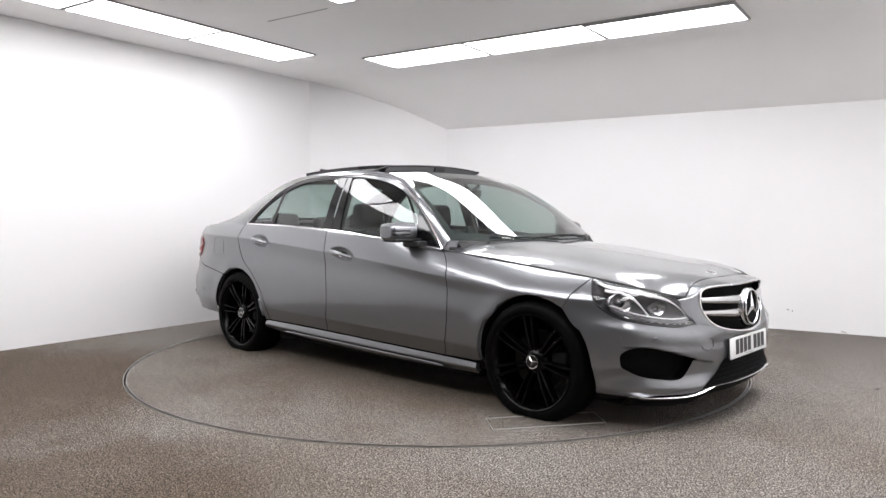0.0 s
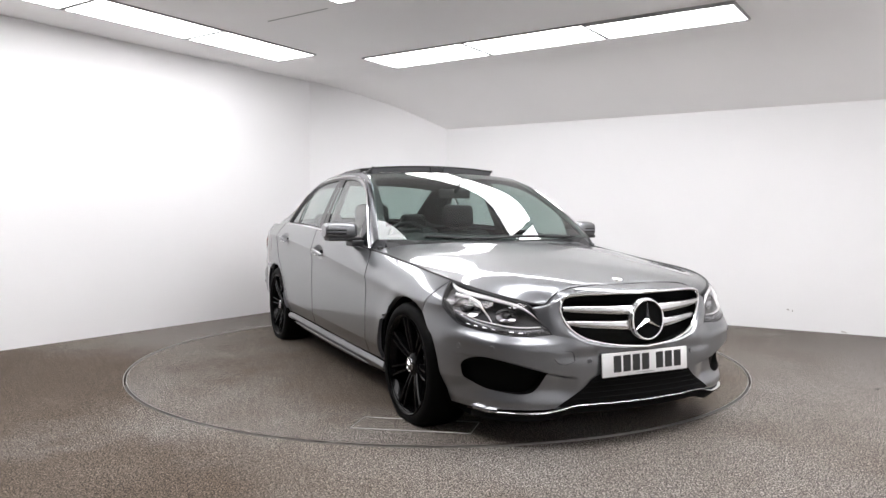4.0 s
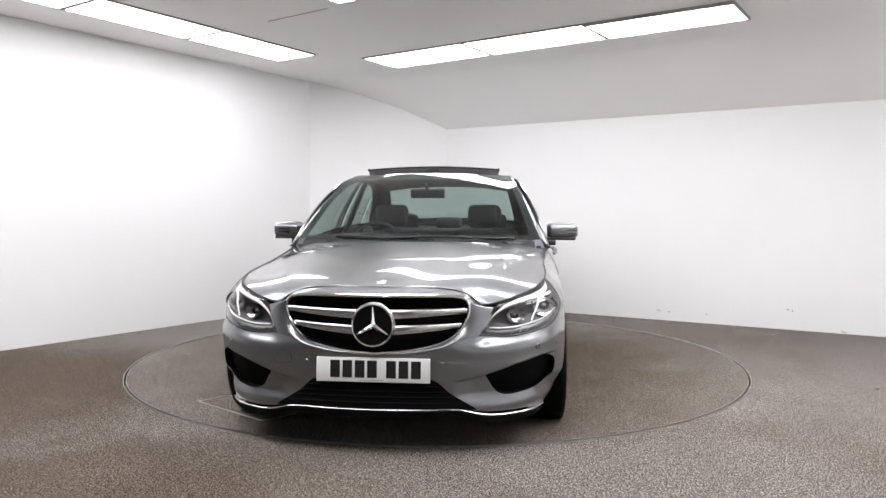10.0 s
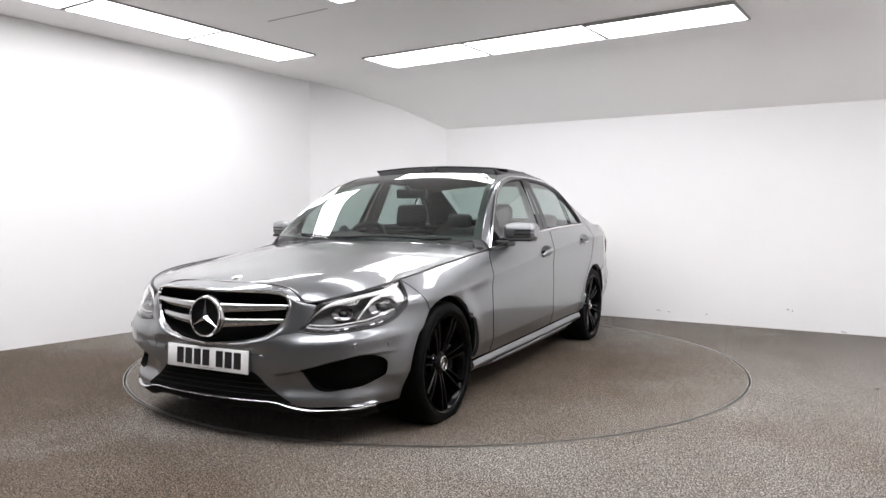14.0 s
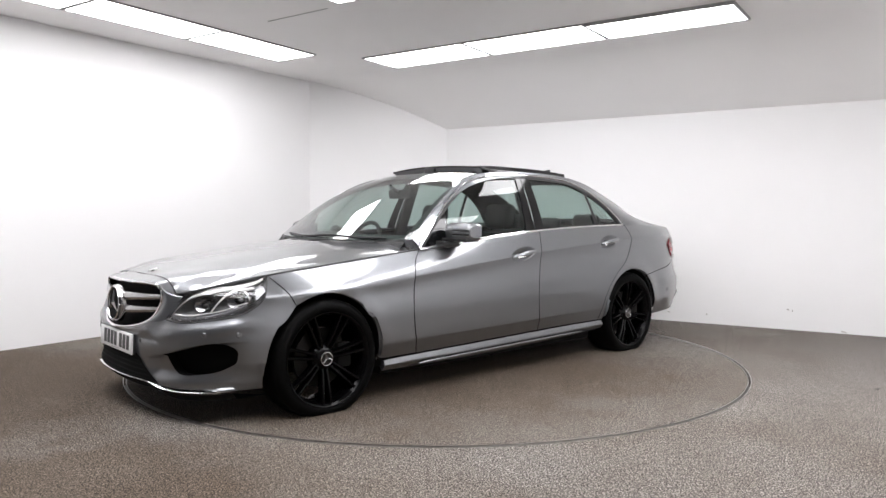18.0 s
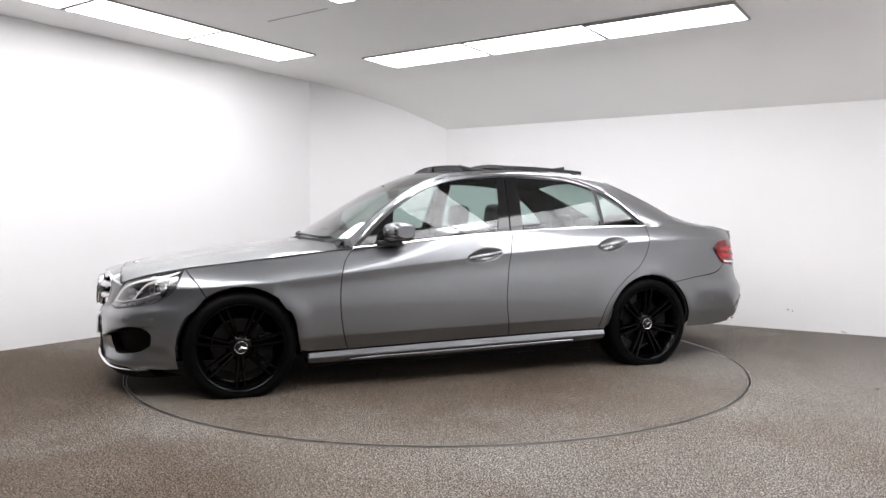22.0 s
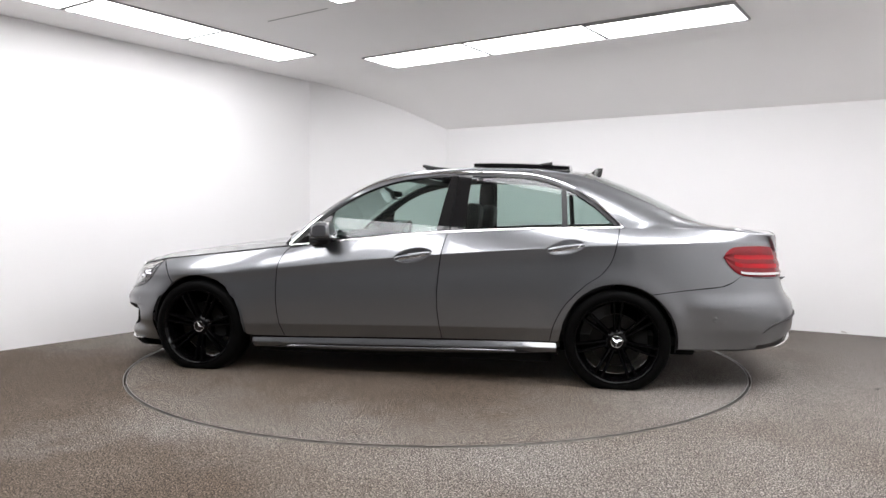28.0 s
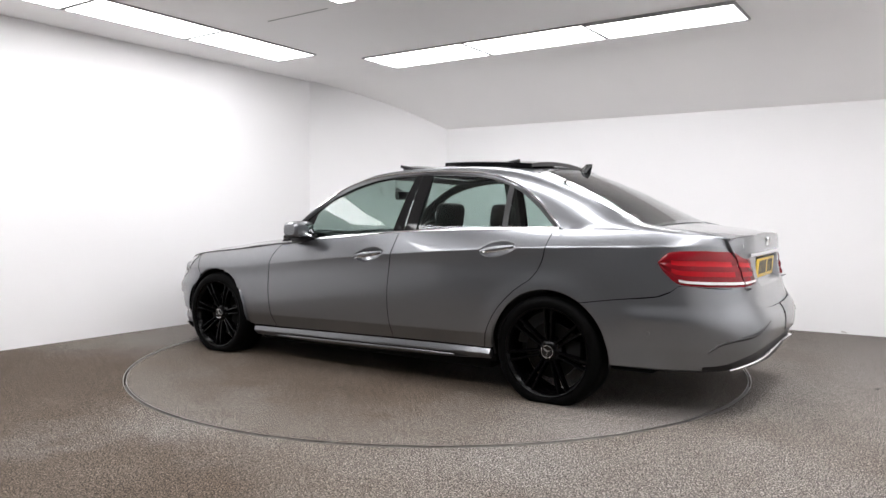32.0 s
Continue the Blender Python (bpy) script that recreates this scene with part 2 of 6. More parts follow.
def ceiling_mesh():
    bm = bmesh.new()
    o = 0.12
    flat = [K0 - RD * 0.4, K1, D_ + Vector((0.5, -0.6)), E_ + Vector((-0.5, -0.2)), A_ + Vector((-0.4, 0.15))]
    b0, b1 = B_ - RD * 2.13, C_ + RD * 0.58
    k0 = K0 - RD * 0.4
    rows = [[(q.x, q.y, H) for q in flat]]
    f = [bm.verts.new(v) for v in rows[0]]
    bm.faces.new(f)
    n = 8
    last = [f[0], f[1]]
    b1k = b1
    for i in range(1, n + 1):
        t = i / n
        z = H - (H - 2.0958) * (t - 0.10 * math.sin(math.pi * t))
        ext = 1.06
        p0, p1 = k0.lerp(b0, t * ext), K1.lerp(b1k, t * ext)
        row = [bm.verts.new((p0.x, p0.y, z)), bm.verts.new((p1.x, p1.y, z))]
        bm.faces.new((last[0], row[0], row[1], last[1]))
        last = row
    bmesh.ops.recalc_face_normals(bm, faces=bm.faces)
    for fc in bm.faces:
        if fc.normal.z > 0:
            fc.normal_flip()
    ret = bmesh.ops.extrude_face_region(bm, geom=bm.faces[:])
    bmesh.ops.translate(bm, verts=[v for v in ret["geom"] if isinstance(v, bmesh.types.BMVert)], vec=(0, 0, 0.12))
    bmesh.ops.recalc_face_normals(bm, faces=bm.faces)
    return bm


tagged(part("ceiling", ceiling_mesh(), CEIL, None), "pale grey painted ceiling that slopes down to one wall", "ceiling", kind="structure")

E1, E2 = Vector((0.827, -0.562)), Vector((0.562, 0.827))


def ceiling_light(a, b, du, dv, group):
    """A flat light panel with its corner at (a, b) of the ceiling's grid, du by dv metres."""
    c = E1 * (a + du / 2) + E2 * (b + dv / 2)
    t = thing("ceiling_light", "flat white light panel in a thin aluminium frame", "ceiling light", group,
              pose(c.x, c.y, H, 0, 0, math.degrees(math.atan2(E1.y, E1.x))))
    w = 0.014
    part("diffuser", box(-du / 2 + w, -dv / 2 + w, -0.010, du / 2 - w, dv / 2 - w, 0.03), PANEL, t, "glowing white diffuser")
    fr = join(box(-du / 2, -dv / 2, -0.014, du / 2, -dv / 2 + w, 0.03), box(-du / 2, dv / 2 - w, -0.014, du / 2, dv / 2, 0.03),
              box(-du / 2, -dv / 2 + w, -0.014, -du / 2 + w, dv / 2 - w, 0.03), box(du / 2 - w, -dv / 2 + w, -0.014, du / 2, dv / 2 - w, 0.03))
    part("frame", fr, ALU, t)
    return t


for i in range(3):      # the row along the north wall; its third panel sags a little
    panel_ = ceiling_light(-1.603 + 1.1771 * i + (0.006 if i == 2 else 0), 0.9903, 1.167, 0.571, "light panels along the north wall")
    if i == 2:
        panel_.matrix_basis = panel_.matrix_basis @ pose(0, 0, -0.008, 1.2, 0, 0)
for i in range(3):      # the row along the west wall
    ceiling_light(-2.3968, -0.4792 - 1.1181 * i, 0.5227, 1.108, "light panels along the west wall")
for i in range(3):      # the row over the middle of the room
    ceiling_light(-0.5266 + 1.1771 * i, -1.1123, 1.167, 0.571, "light panels over the middle of the room")
for i in range(3):      # the rows behind the camera's side of the room, out of view; the second is added fill light
    for b_ in (-3.2168, -3.7976):
        ceiling_light(-1.603 + 1.1771 * i, b_, 1.167, 0.571, "light panels along the south wall")
# the east row, out of view; its two doubled panels are added fill light
for i in range(4):
    for a_ in ((2.6369, 3.1693) if i < 2 else (2.6369,)):
        ceiling_light(a_, 0.1907 - 1.1181 * i, 0.5227, 1.108, "light panels along the east wall")

# a fine joint in the ceiling, scuffs at the wall's foot, a dark scrap on the floor
j0, j1 = Vector((-1.3843, 0.3746)), Vector((-0.8451, -0.0039))
jd = (j1 - j0).normalized()
jn = Vector((-jd.y, jd.x)) * 0.003
tagged(part("ceiling_joint", prism([tuple(j0 - jn), tuple(j1 - jn), tuple(j1 + jn), tuple(j0 + jn)], H - 0.002, H + 0.01), material("dark_joint", (0.08, 0.08, 0.08), 0.9), None), "fine dark joint in the ceiling", "joint", kind="structure")
SCUFF = material("grey_scuff", (0.45, 0.43, 0.41), 0.9)
rn = Vector((RD.y, -RD.x))
for d_, z_, w_, h_ in ((2.604, 0.103, 0.043, 0.008), (2.71, 0.093, 0.029, 0.006), (3.088, 0.096, 0.019, 0.010), (3.833, 0.194, 0.022, 0.012), (3.872, 0.184, 0.008, 0.022), (4.308, 0.017, 0.045, 0.010)):
    c_ = B_ + RD * d_ + rn * 0.0015
    tagged(part("wall_scuff", moved(box(-w_ / 2, -0.0015, -h_ / 2, w_ / 2, 0.0015, h_ / 2), pose(c_.x, c_.y, z_, 0, 12, math.degrees(math.atan2(RD.y, RD.x)))), SCUFF, None), "grey scuff mark near the wall's foot", "scuff mark", kind="structure")
tagged(part("scrap", moved(box(-0.018, -0.006, 0.0, 0.018, 0.006, 0.005, 0.002), pose(2.7743, -1.0832, 0.0, 0, 0, 10)), material("black_scrap", (0.015, 0.015, 0.015), 0.8), None), "small black scrap lying on the carpet", "scrap")

# dark slatted screen along the south wall, unseen, added to darken the car's reflections
ds = (E_ - D_).normalized()
dn = Vector((ds.y, -ds.x))
if dn.dot(mid_room - D_) < 0:
    dn = -dn
SCREENGREY = material("dark_grey_screen", (0.06, 0.06, 0.065), 0.55)
c0 = D_ + ds * 3.66 + dn * 0.02
dark_screen = thing("dark_screen", "dark grey slatted screen, added out of view to darken the car's reflections", "roller door", "", pose(c0.x, c0.y, 0, 0, 0, math.degrees(math.atan2(ds.y, ds.x))), "structure")
slat_me = None
for k in range(24):
    sl = part("slat", slat_me or box(-3.45, -0.012, 0.004, 3.45, 0.012, 0.100, 0.006, 1), SCREENGREY, dark_screen)
    slat_me = slat_me or sl.data
    sl.location = (0, 0, 0.102 * k)
for sx in (-3.49, 3.49):
    part("screen_edge", box(sx - 0.04, -0.018, 0.0, sx + 0.04, 0.03, 2.5, 0.004, 1), SCREENGREY, dark_screen)

# ---------------------------------------------------------------- the turntable
def theta(t):
    """Heading of the car in degrees at t seconds."""
    return float(spl((0, -43.13), (3.5, -61.64), (6, -74.87), (9, -90.82), (12, -106.69), (14.5, -119.88), (17, -133.19), (20, -149.2), (23, -165.27), (25.5, -178.71), (28, -192.21), (32, -214.03))(t))


turntable = thing("turntable", "round carpeted turntable flush with the studio floor", "turntable")
N_ = 160
dv = [(0, 0, 0.0)] + [((R_DISC - 0.016) * math.cos(2 * math.pi * i / N_), (R_DISC - 0.016) * math.sin(2 * math.pi * i / N_), 0.0) for i in range(N_)]
dv += [(v[0], v[1], -0.04) for v in dv[1:]]
df = [(0, 1 + i, 1 + (i + 1) % N_) for i in range(N_)] + [(1 + i, 1 + N_ + i, 1 + N_ + (i + 1) % N_, 1 + (i + 1) % N_) for i in range(N_)]
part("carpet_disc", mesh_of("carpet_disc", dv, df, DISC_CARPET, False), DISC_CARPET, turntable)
part("edge_trim", revolve([(R_DISC - 0.0165, -0.02), (R_DISC - 0.0165, 0.003), (R_DISC - 0.012, 0.004), (R_DISC - 0.010, -0.03)], 160, "z"), STEEL, turntable, "thin steel edge trim round the disc")
hatch = [Vector((1.545, -1.242)), Vector((1.390, -1.108))]
hatch += [hatch[1] + Vector((0.565, 0.825)) * 0.62, hatch[0] + Vector((0.565, 0.825)) * 0.62]
part("hatch_trim", tube([(q.x, q.y, 0.001) for a, b in zip(hatch, hatch[1:] + hatch[:1]) for q in (a, a.lerp(b, 0.03), a.lerp(b, 0.97))], 0.003, 6, True), STEEL, turntable, "thin steel trim round a hatch in the disc")
floor_trim = part("floor_edge_trim", revolve([(R_DISC + 0.000, -0.03), (R_DISC + 0.001, 0.003), (R_DISC + 0.006, 0.004), (R_DISC + 0.007, -0.02)], 160, "z"), STEEL, None)
tagged(floor_trim, "thin steel trim round the hole for the turntable", "floor trim", kind="structure")

# ---------------------------------------------------------------- the car's surfaces (x forward, y to its left, z up, origin under the middle of the wheelbase)
car = thing("car", "grey metallic four-door saloon car with black wheels and open sunroof", "car")
WB = 1.437
NF, MF, NR, MR = 5.2, 3.2, 3.2, 5.5
XF, XR = 1.15, -1.15
front_x = cub((0.15, 2.17), (0.22, 2.225), (0.30, 2.225), (0.40, 2.228), (0.50, 2.22), (0.56, 2.195), (0.65, 2.155), (0.72, 2.12), (0.80, 2.05), (0.95, 1.93))
rear_x = cub((0.15, -2.40), (0.25, -2.510), (0.38, -2.550), (0.48, -2.558), (0.56, -2.545), (0.64, -2.508), (0.75, -2.478), (0.90, -2.445), (1.00, -2.425), (1.10, -2.40))
crease_z = cub((-2.6, 0.965), (-1.6, 0.945), (-1.15, 0.925), (-0.56, 0.885), (0.18, 0.825), (0.83, 0.757), (1.25, 0.715), (1.75, 0.69), (2.4, 0.68))
lower_top = cub((0.10, 0.897), (0.22, 0.9035), (0.35, 0.9078), (0.50, 0.9100), (0.72, 0.9078), (0.88, 0.9035), (1.0, 0.9085))
aft_top = cub((0.10, 0.897), (0.22, 0.9035), (0.35, 0.9080), (0.50, 0.9120), (0.72, 0.9130), (0.88, 0.9110), (1.0, 0.9085))
KNEE = 0.20          # share of the door's height at which its foot turns in
above_l = cub((-2.5, 0.42), (-2.0, 0.54), (-1.5, 0.62), (-1.0, 0.50), (-0.5, 0.38), (0.5, 0.28), (1.2, 0.28), (2.4, 0.28))
above_c = cub((-2.5, 3.6), (-2.0, 2.5), (-1.6, 2.1), (-1.2, 1.5), (0.6, 1.1), (1.1, 2.9), (1.6, 3.9), (2.3, 4.4))


def tuck(f, q):
    """A side profile f whose foot turns in below the knee."""
    return f(np.maximum(q, 0.10)) - np.where(q < KNEE, 0.16 * (KNEE - q), 0) - np.where(q < 0.10, 0.045 * (0.10 - q), 0)


def lower(q):
    return tuck(lower_top, q)


def lower_aft(q):
    return tuck(aft_top, q)



plan_w = cub((-2.5, 0.985), (-1.6, 0.992), (-0.5, 1.0), (0.5, 1.0), (1.5, 0.985), (2.4, 0.985))


def side_y(x, z):
    """Half width of the lower body before the corners turn in."""
    x, z = np.asarray(x, float), np.asarray(z, float)
    zc = crease_z(x)
    d = z - zc
    q = (z - 0.28) / (zc - 0.28)
    aft = smooth(-1.30, -1.75, x)
    below = lower(q) * (1 - aft) + lower_aft(q) * aft
    up = 0.9085 - above_l(x) * d - above_c(x) * d * d
    y = np.where(d < 0, below, up) * plan_w(x)
    for wx in (WB, -WB):
        r = np.hypot(x - wx, z - 0.335)
        y = y + 0.008 * np.exp(-((r - 0.375) / 0.065)**2) * smooth(0.1, 0.3, z)
    return y


def corner(r, n, m):
    return np.maximum(1 - np.clip(r, 0, 1)**n, 0)**(1 / m)


def bulge(y, z):
    """The nose stands proud round the grille."""
    wedge = 0.026 * np.maximum(1 - (np.abs(y) / 0.56)**2, 0)**1.5
    return wedge + 0.022 * smooth(0.50, 0.36, np.abs(y)) * smooth(0.46, 0.54, z)


# arc length along the body at mid height, as the running coordinate s
_t = np.linspace(0, 1, 2001)
_fx = XF + (2.23 - XF) * np.sin(_t * math.pi / 2)**(2 / NF)
_fy = 0.9 * np.cos(_t * math.pi / 2)**(2 / MF)
_fl = np.concatenate([[0], np.cumsum(np.hypot(np.diff(_fx), np.diff(_fy)))])
_rx = XR + (-2.54 - XR) * np.sin(_t * math.pi / 2)**(2 / NR)
_ry = 0.9 * np.cos(_t * math.pi / 2)**(2 / MR)
_rl = np.concatenate([[0], np.cumsum(np.hypot(np.diff(_rx), np.diff(_ry)))])
LF, LS, LR = _fl[-1], XF - XR, _rl[-1]


def shell(s, z, out=0.0):
    """Points of the body's left side: s metres from the middle of the nose round to the middle of the tail."""
    s, z = np.broadcast_arrays(np.asarray(s, float), np.asarray(z, float))
    t = np.interp(LF - s, _fl, _t) * math.pi / 2
    fx = XF + (front_x(z) - XF) * np.sin(t)**(2 / NF)
    fy = side_y(fx, z) * np.maximum(np.cos(t), 0)**(2 / MF)
    tr = np.interp(s - LF - LS, _rl, _t) * math.pi / 2
    rx = XR + (rear_x(z) - XR) * np.sin(tr)**(2 / NR)
    ry = side_y(rx, z) * np.maximum(np.cos(tr), 0)**(2 / MR)
    sx = XF - (s - LF)
    x = np.where(s < LF, fx + bulge(fy, z), np.where(s < LF + LS, sx, rx))
    y = np.where(s < LF, fy, np.where(s < LF + LS, side_y(sx, z), ry))
    P = np.stack([x, y, z], -1)
    if out:
        e = 0.004
        a = shell(np.clip(s - e, 0, LF + LS + LR), z)
        b = shell(np.clip(s + e, 0, LF + LS + LR), z)
        c, d = shell(s, z - e), shell(s, z + e)
        n = np.cross(b - a, d - c)
        n = n / np.maximum(np.linalg.norm(n, axis=-1, keepdims=True), 1e-9)
        n = np.where((n[..., 1:2] < -0.05) | ((n[..., :1] * np.sign(P[..., :1]) < -0.3)), -n, n)
        P = P + n * out
    return P


_ss = np.linspace(0, LF + LS + LR, 3001)


def s_x(x, z):
    """Running coordinate of the point at x on the side, at height z."""
    q = shell(_ss, np.full_like(_ss, z))[:, 0]
    k = np.argmax(q[: len(q) // 2])
    return float(np.interp(-x, -np.minimum.accumulate(q[k:]), _ss[k:]))


def s_y(y, z):
    """Running coordinate of the point at y on the nose, at height z."""
    k = _ss < LF
    q = shell(_ss[k], np.full(k.sum(), z))[:, 1]
    return float(np.interp(y, np.maximum.accumulate(q), _ss[k]))


def s_yr(y, z):
    """Running coordinate of the point at y on the tail, at height z."""
    k = _ss > LF + LS
    q = shell(_ss[k], np.full(k.sum(), z))[:, 1]
    return float(np.interp(-y, -np.minimum.accumulate(q), _ss[k]))


def X(*pts):
    """Side points (x, z) as (s, z)."""
    return [(s_x(x, z), z) for x, z in pts]


def Y(*pts):
    """Nose points (y, z) as (s, z)."""
    return [(s_y(y, z), z) for y, z in pts]


def YR(*pts):
    return [(s_yr(y, z), z) for y, z in pts]


def resample(pts, n, curve=True):
    """n points along a smooth (or straight-edged) line through keys of any dimension."""
    p = np.array(pts, float)
    if curve and len(p) > 2:
        q = []
        ext = np.vstack([2 * p[0] - p[1], p, 2 * p[-1] - p[-2]])
        for i in range(1, len(ext) - 2):
            a, b, c, d = ext[i - 1:i + 3]
            t = np.linspace(0, 1, 24, endpoint=False)[:, None]
            lb, lc, la = np.linalg.norm(c - b), np.linalg.norm(d - c), np.linalg.norm(b - a)
            m1 = (c - a) / max(la + lb, 1e-9) * lb
            m2 = (d - b) / max(lb + lc, 1e-9) * lb
            q.append((2 * t**3 - 3 * t**2 + 1) * b + (t**3 - 2 * t**2 + t) * m1 + (-2 * t**3 + 3 * t**2) * c + (t**3 - t**2) * m2)
        p = np.vstack(q + [p[-1:]])
    l = np.concatenate([[0], np.cumsum(np.linalg.norm(np.diff(p, axis=0), axis=1))])
    u = np.linspace(0, l[-1], n)
    return np.stack([np.interp(u, l, p[:, k]) for k in range(p.shape[1])], 1)


def coons(bottom, top, left, right, nu, nv, curves=(1, 1, 1, 1)):
    """A patch between four edge lines: bottom and top run along u, left and right along v."""
    b, t = resample(bottom, nu, curves[0]), resample(top, nu, curves[1])
    l, r = resample(left, nv, curves[2]), resample(right, nv, curves[3])
    u = np.linspace(0, 1, nu)[:, None, None]
    v = np.linspace(0, 1, nv)[None, :, None]
    c = (1 - v) * b[:, None] + v * t[:, None] + (1 - u) * l[None] + u * r[None]
    c -= (1 - u) * (1 - v) * b[0] + u * (1 - v) * b[-1] + (1 - u) * v * t[0] + u * v * t[-1]
    return c


def shrink(P, gap):
    """Draws the rim of a 2D patch in by about gap metres."""
    Q = P.copy()

    def inward(edge, inner):
        d = inner - edge
        l = np.maximum(np.linalg.norm(d, axis=-1, keepdims=True), 1e-9)
        return d / l * np.minimum(gap, l * 0.45)
    Q[0] += inward(P[0], P[1])
    Q[-1] += inward(P[-1], P[-2])
    Q[:, 0] += inward(P[:, 0], P[:, 1])
    Q[:, -1] += inward(P[:, -1], P[:, -2])
    return Q


def sheet(P, depth=0.0, flip=False):
    """Mesh data of a grid of points; depth folds its rim inwards along the normal, so that the panel has an edge."""
    nu, nv = P.shape[:2]
    V = P.reshape(-1, 3)
    idx = np.arange(nu * nv).reshape(nu, nv)
    F = np.stack([idx[:-1, :-1], idx[1:, :-1], idx[1:, 1:], idx[:-1, 1:]], -1).reshape(-1, 4)
    if depth:
        du, dw = np.gradient(P, axis=0), np.gradient(P, axis=1)
        n = np.cross(du, dw)
        n = n / np.maximum(np.linalg.norm(n, axis=-1, keepdims=True), 1e-9)
        if flip:
            n = -n
        ring = np.concatenate([idx[:, 0], idx[-1, 1:], idx[-2::-1, -1], idx[0, -2:0:-1]])
        base = P.reshape(-1, 3)[ring]
        low = base - n.reshape(-1, 3)[ring] * depth
        k = len(V)
        V = np.vstack([V, base, low])
        m = len(ring)
        i = np.arange(m)
        j = (i + 1) % m
        F = np.vstack([F, np.stack([k + j, k + i, k + m + i, k + m + j], -1)])
    if flip:
        F = F[:, ::-1]
    return V, F


def mirrored(data):
    V, F = data
    return V * np.array([1, -1, 1]), F[:, ::-1]


def both(name, P, mat, parent, depth=0.0, flip=False, label="", names=None):
    """A left part and its mirror image."""
    d = sheet(P, depth, flip)
    parents = parent if isinstance(parent, tuple) else (parent, parent)
    return (part(name, mesh_of(name, *d, mat, True, 40), mat, parents[0], label),
            part(name, mesh_of(name, *mirrored(d), mat, True, 40), mat, parents[1], label))


GAP = 0.0032


HANDLES = ((-0.003, -0.250, 0.843, 0.881), (-0.998, -1.238, 0.908, 0.944))


def cup_depth(x, z):
    """Depth of the finger recesses behind the door handles."""
    d = np.zeros(np.shape(x))
    for x0, x1, z0, z1 in HANDLES:
        t = np.clip((x - x0) / (x1 - x0), 0, 1)
        hh = np.maximum(0.047 * np.sin(np.pi * np.clip(t * 0.96 + 0.02, 0, 1))**0.55, 1e-4)
        k = np.clip((z - z0 - (z1 - z0) * t + 0.004) / hh, -1, 1)
        d = d + 0.026 * (1 - k**2)**1.5 * np.sin(np.pi * t)**0.7
    return d


def panel(name, patch, label="", mat=None, parent=None, gap=GAP, out=0.0, depth=0.018, flip=True, cups=False):
    q = shrink(patch, gap)
    if cups:
        P = shell(q[..., 0], q[..., 1], out)
        d = cup_depth(P[..., 0], P[..., 2])
        P[..., 1] -= d + 0.0015 * smooth(0.0, 0.004, d)
        return both(name, P, PAINT, car, depth, flip, label)
    return both(name, shell(q[..., 0], q[..., 1], out), mat or PAINT, parent or car, depth, flip, label)


# edge lines of the panels on the side (x, z)
HOODLINE = [(0.745, 0.912), (0.94, 0.891), (1.31, 0.850), (1.50, 0.830), (1.745, 0.803)]
DOOR_F = [(0.790, 0.285), (0.815, 0.36), (0.835, 0.47), (0.842, 0.60), (0.830, 0.76), (0.805, 0.84), (0.745, 0.912)]
DOOR_B = [(-0.318, 0.312), (-0.305, 0.40), (-0.290, 0.53), (-0.292, 0.66), (-0.315, 0.86), (-0.350, 1.008)]
DOOR_R = [(-1.018, 0.318), (-1.050, 0.44), (-1.125, 0.57), (-1.240, 0.685), (-1.345, 0.760), (-1.405, 0.850), (-1.432, 0.95), (-1.448, 1.045)]
BELT_F = [(-0.350, 1.008), (0.19, 0.965), (0.55, 0.928), (0.745, 0.912)]
BELT_R = [(-1.448, 1.045), (-0.95, 1.035), (-0.350, 1.008)]
RA = 0.362


def arch(cx, a0, a1, n=9, r=RA):
    return [(cx + r * math.cos(radians(a0 + (a1 - a0) * i / (n - 1))), 0.335 + r * math.sin(radians(a0 + (a1 - a0) * i / (n - 1)))) for i in range(n)]


# fender: bottom edge runs from the door's foot over the wheel arch to the bumper joint
FA = arch(WB + 0.005, 188, 58, 12)
panel("front_wing", coons(X((0.790, 0.275), (1.03, 0.275), *FA), X(*HOODLINE), X(*DOOR_F), X(FA[-1], (1.68, 0.72), (1.745, 0.803)), 70, 50, (0, 1, 1, 1)))
panel_fd = panel("front_door", coons(X(DOOR_B[0], (0.2, 0.300), (0.790, 0.285)), X(*BELT_F), X(*DOOR_B), X(*DOOR_F), 150, 150), cups=True)
panel_rd = panel("rear_door", coons(X((-1.018, 0.318), (-0.6, 0.316), DOOR_B[0]), X(*BELT_R), X(*DOOR_R), X(*DOOR_B), 140, 150), cups=True)
QA = arch(-WB - 0.005, -8, 124, 14)
DECK = [(-1.448, 1.045), (-1.75, 1.046), (-2.0, 1.040), (-2.2, 1.02), (-2.36, 0.998)]
TAILJOINT = [(-1.66, 0.645), (-1.85, 0.665), (-2.06, 0.69), (-2.13, 0.72), (-2.16, 0.765)]
DECK_S = [*X(*DECK), *YR((0.640, 0.995))]
LIDGAP = YR((0.560, 0.735), (0.600, 0.84), (0.625, 0.93), (0.640, 0.995))
UNDER_TAIL = [*X((-2.17, 0.752), (-2.30, 0.742)), *YR((0.70, 0.738), (0.560, 0.735))]
panel("rear_wing", coons([*X((-1.018, 0.318), (-1.07, 0.318), *QA[1:], *TAILJOINT[1:-1]), *UNDER_TAIL], DECK_S, X(*DOOR_R), LIDGAP, 110, 60, (0, 1, 1, 1)), flip=False)

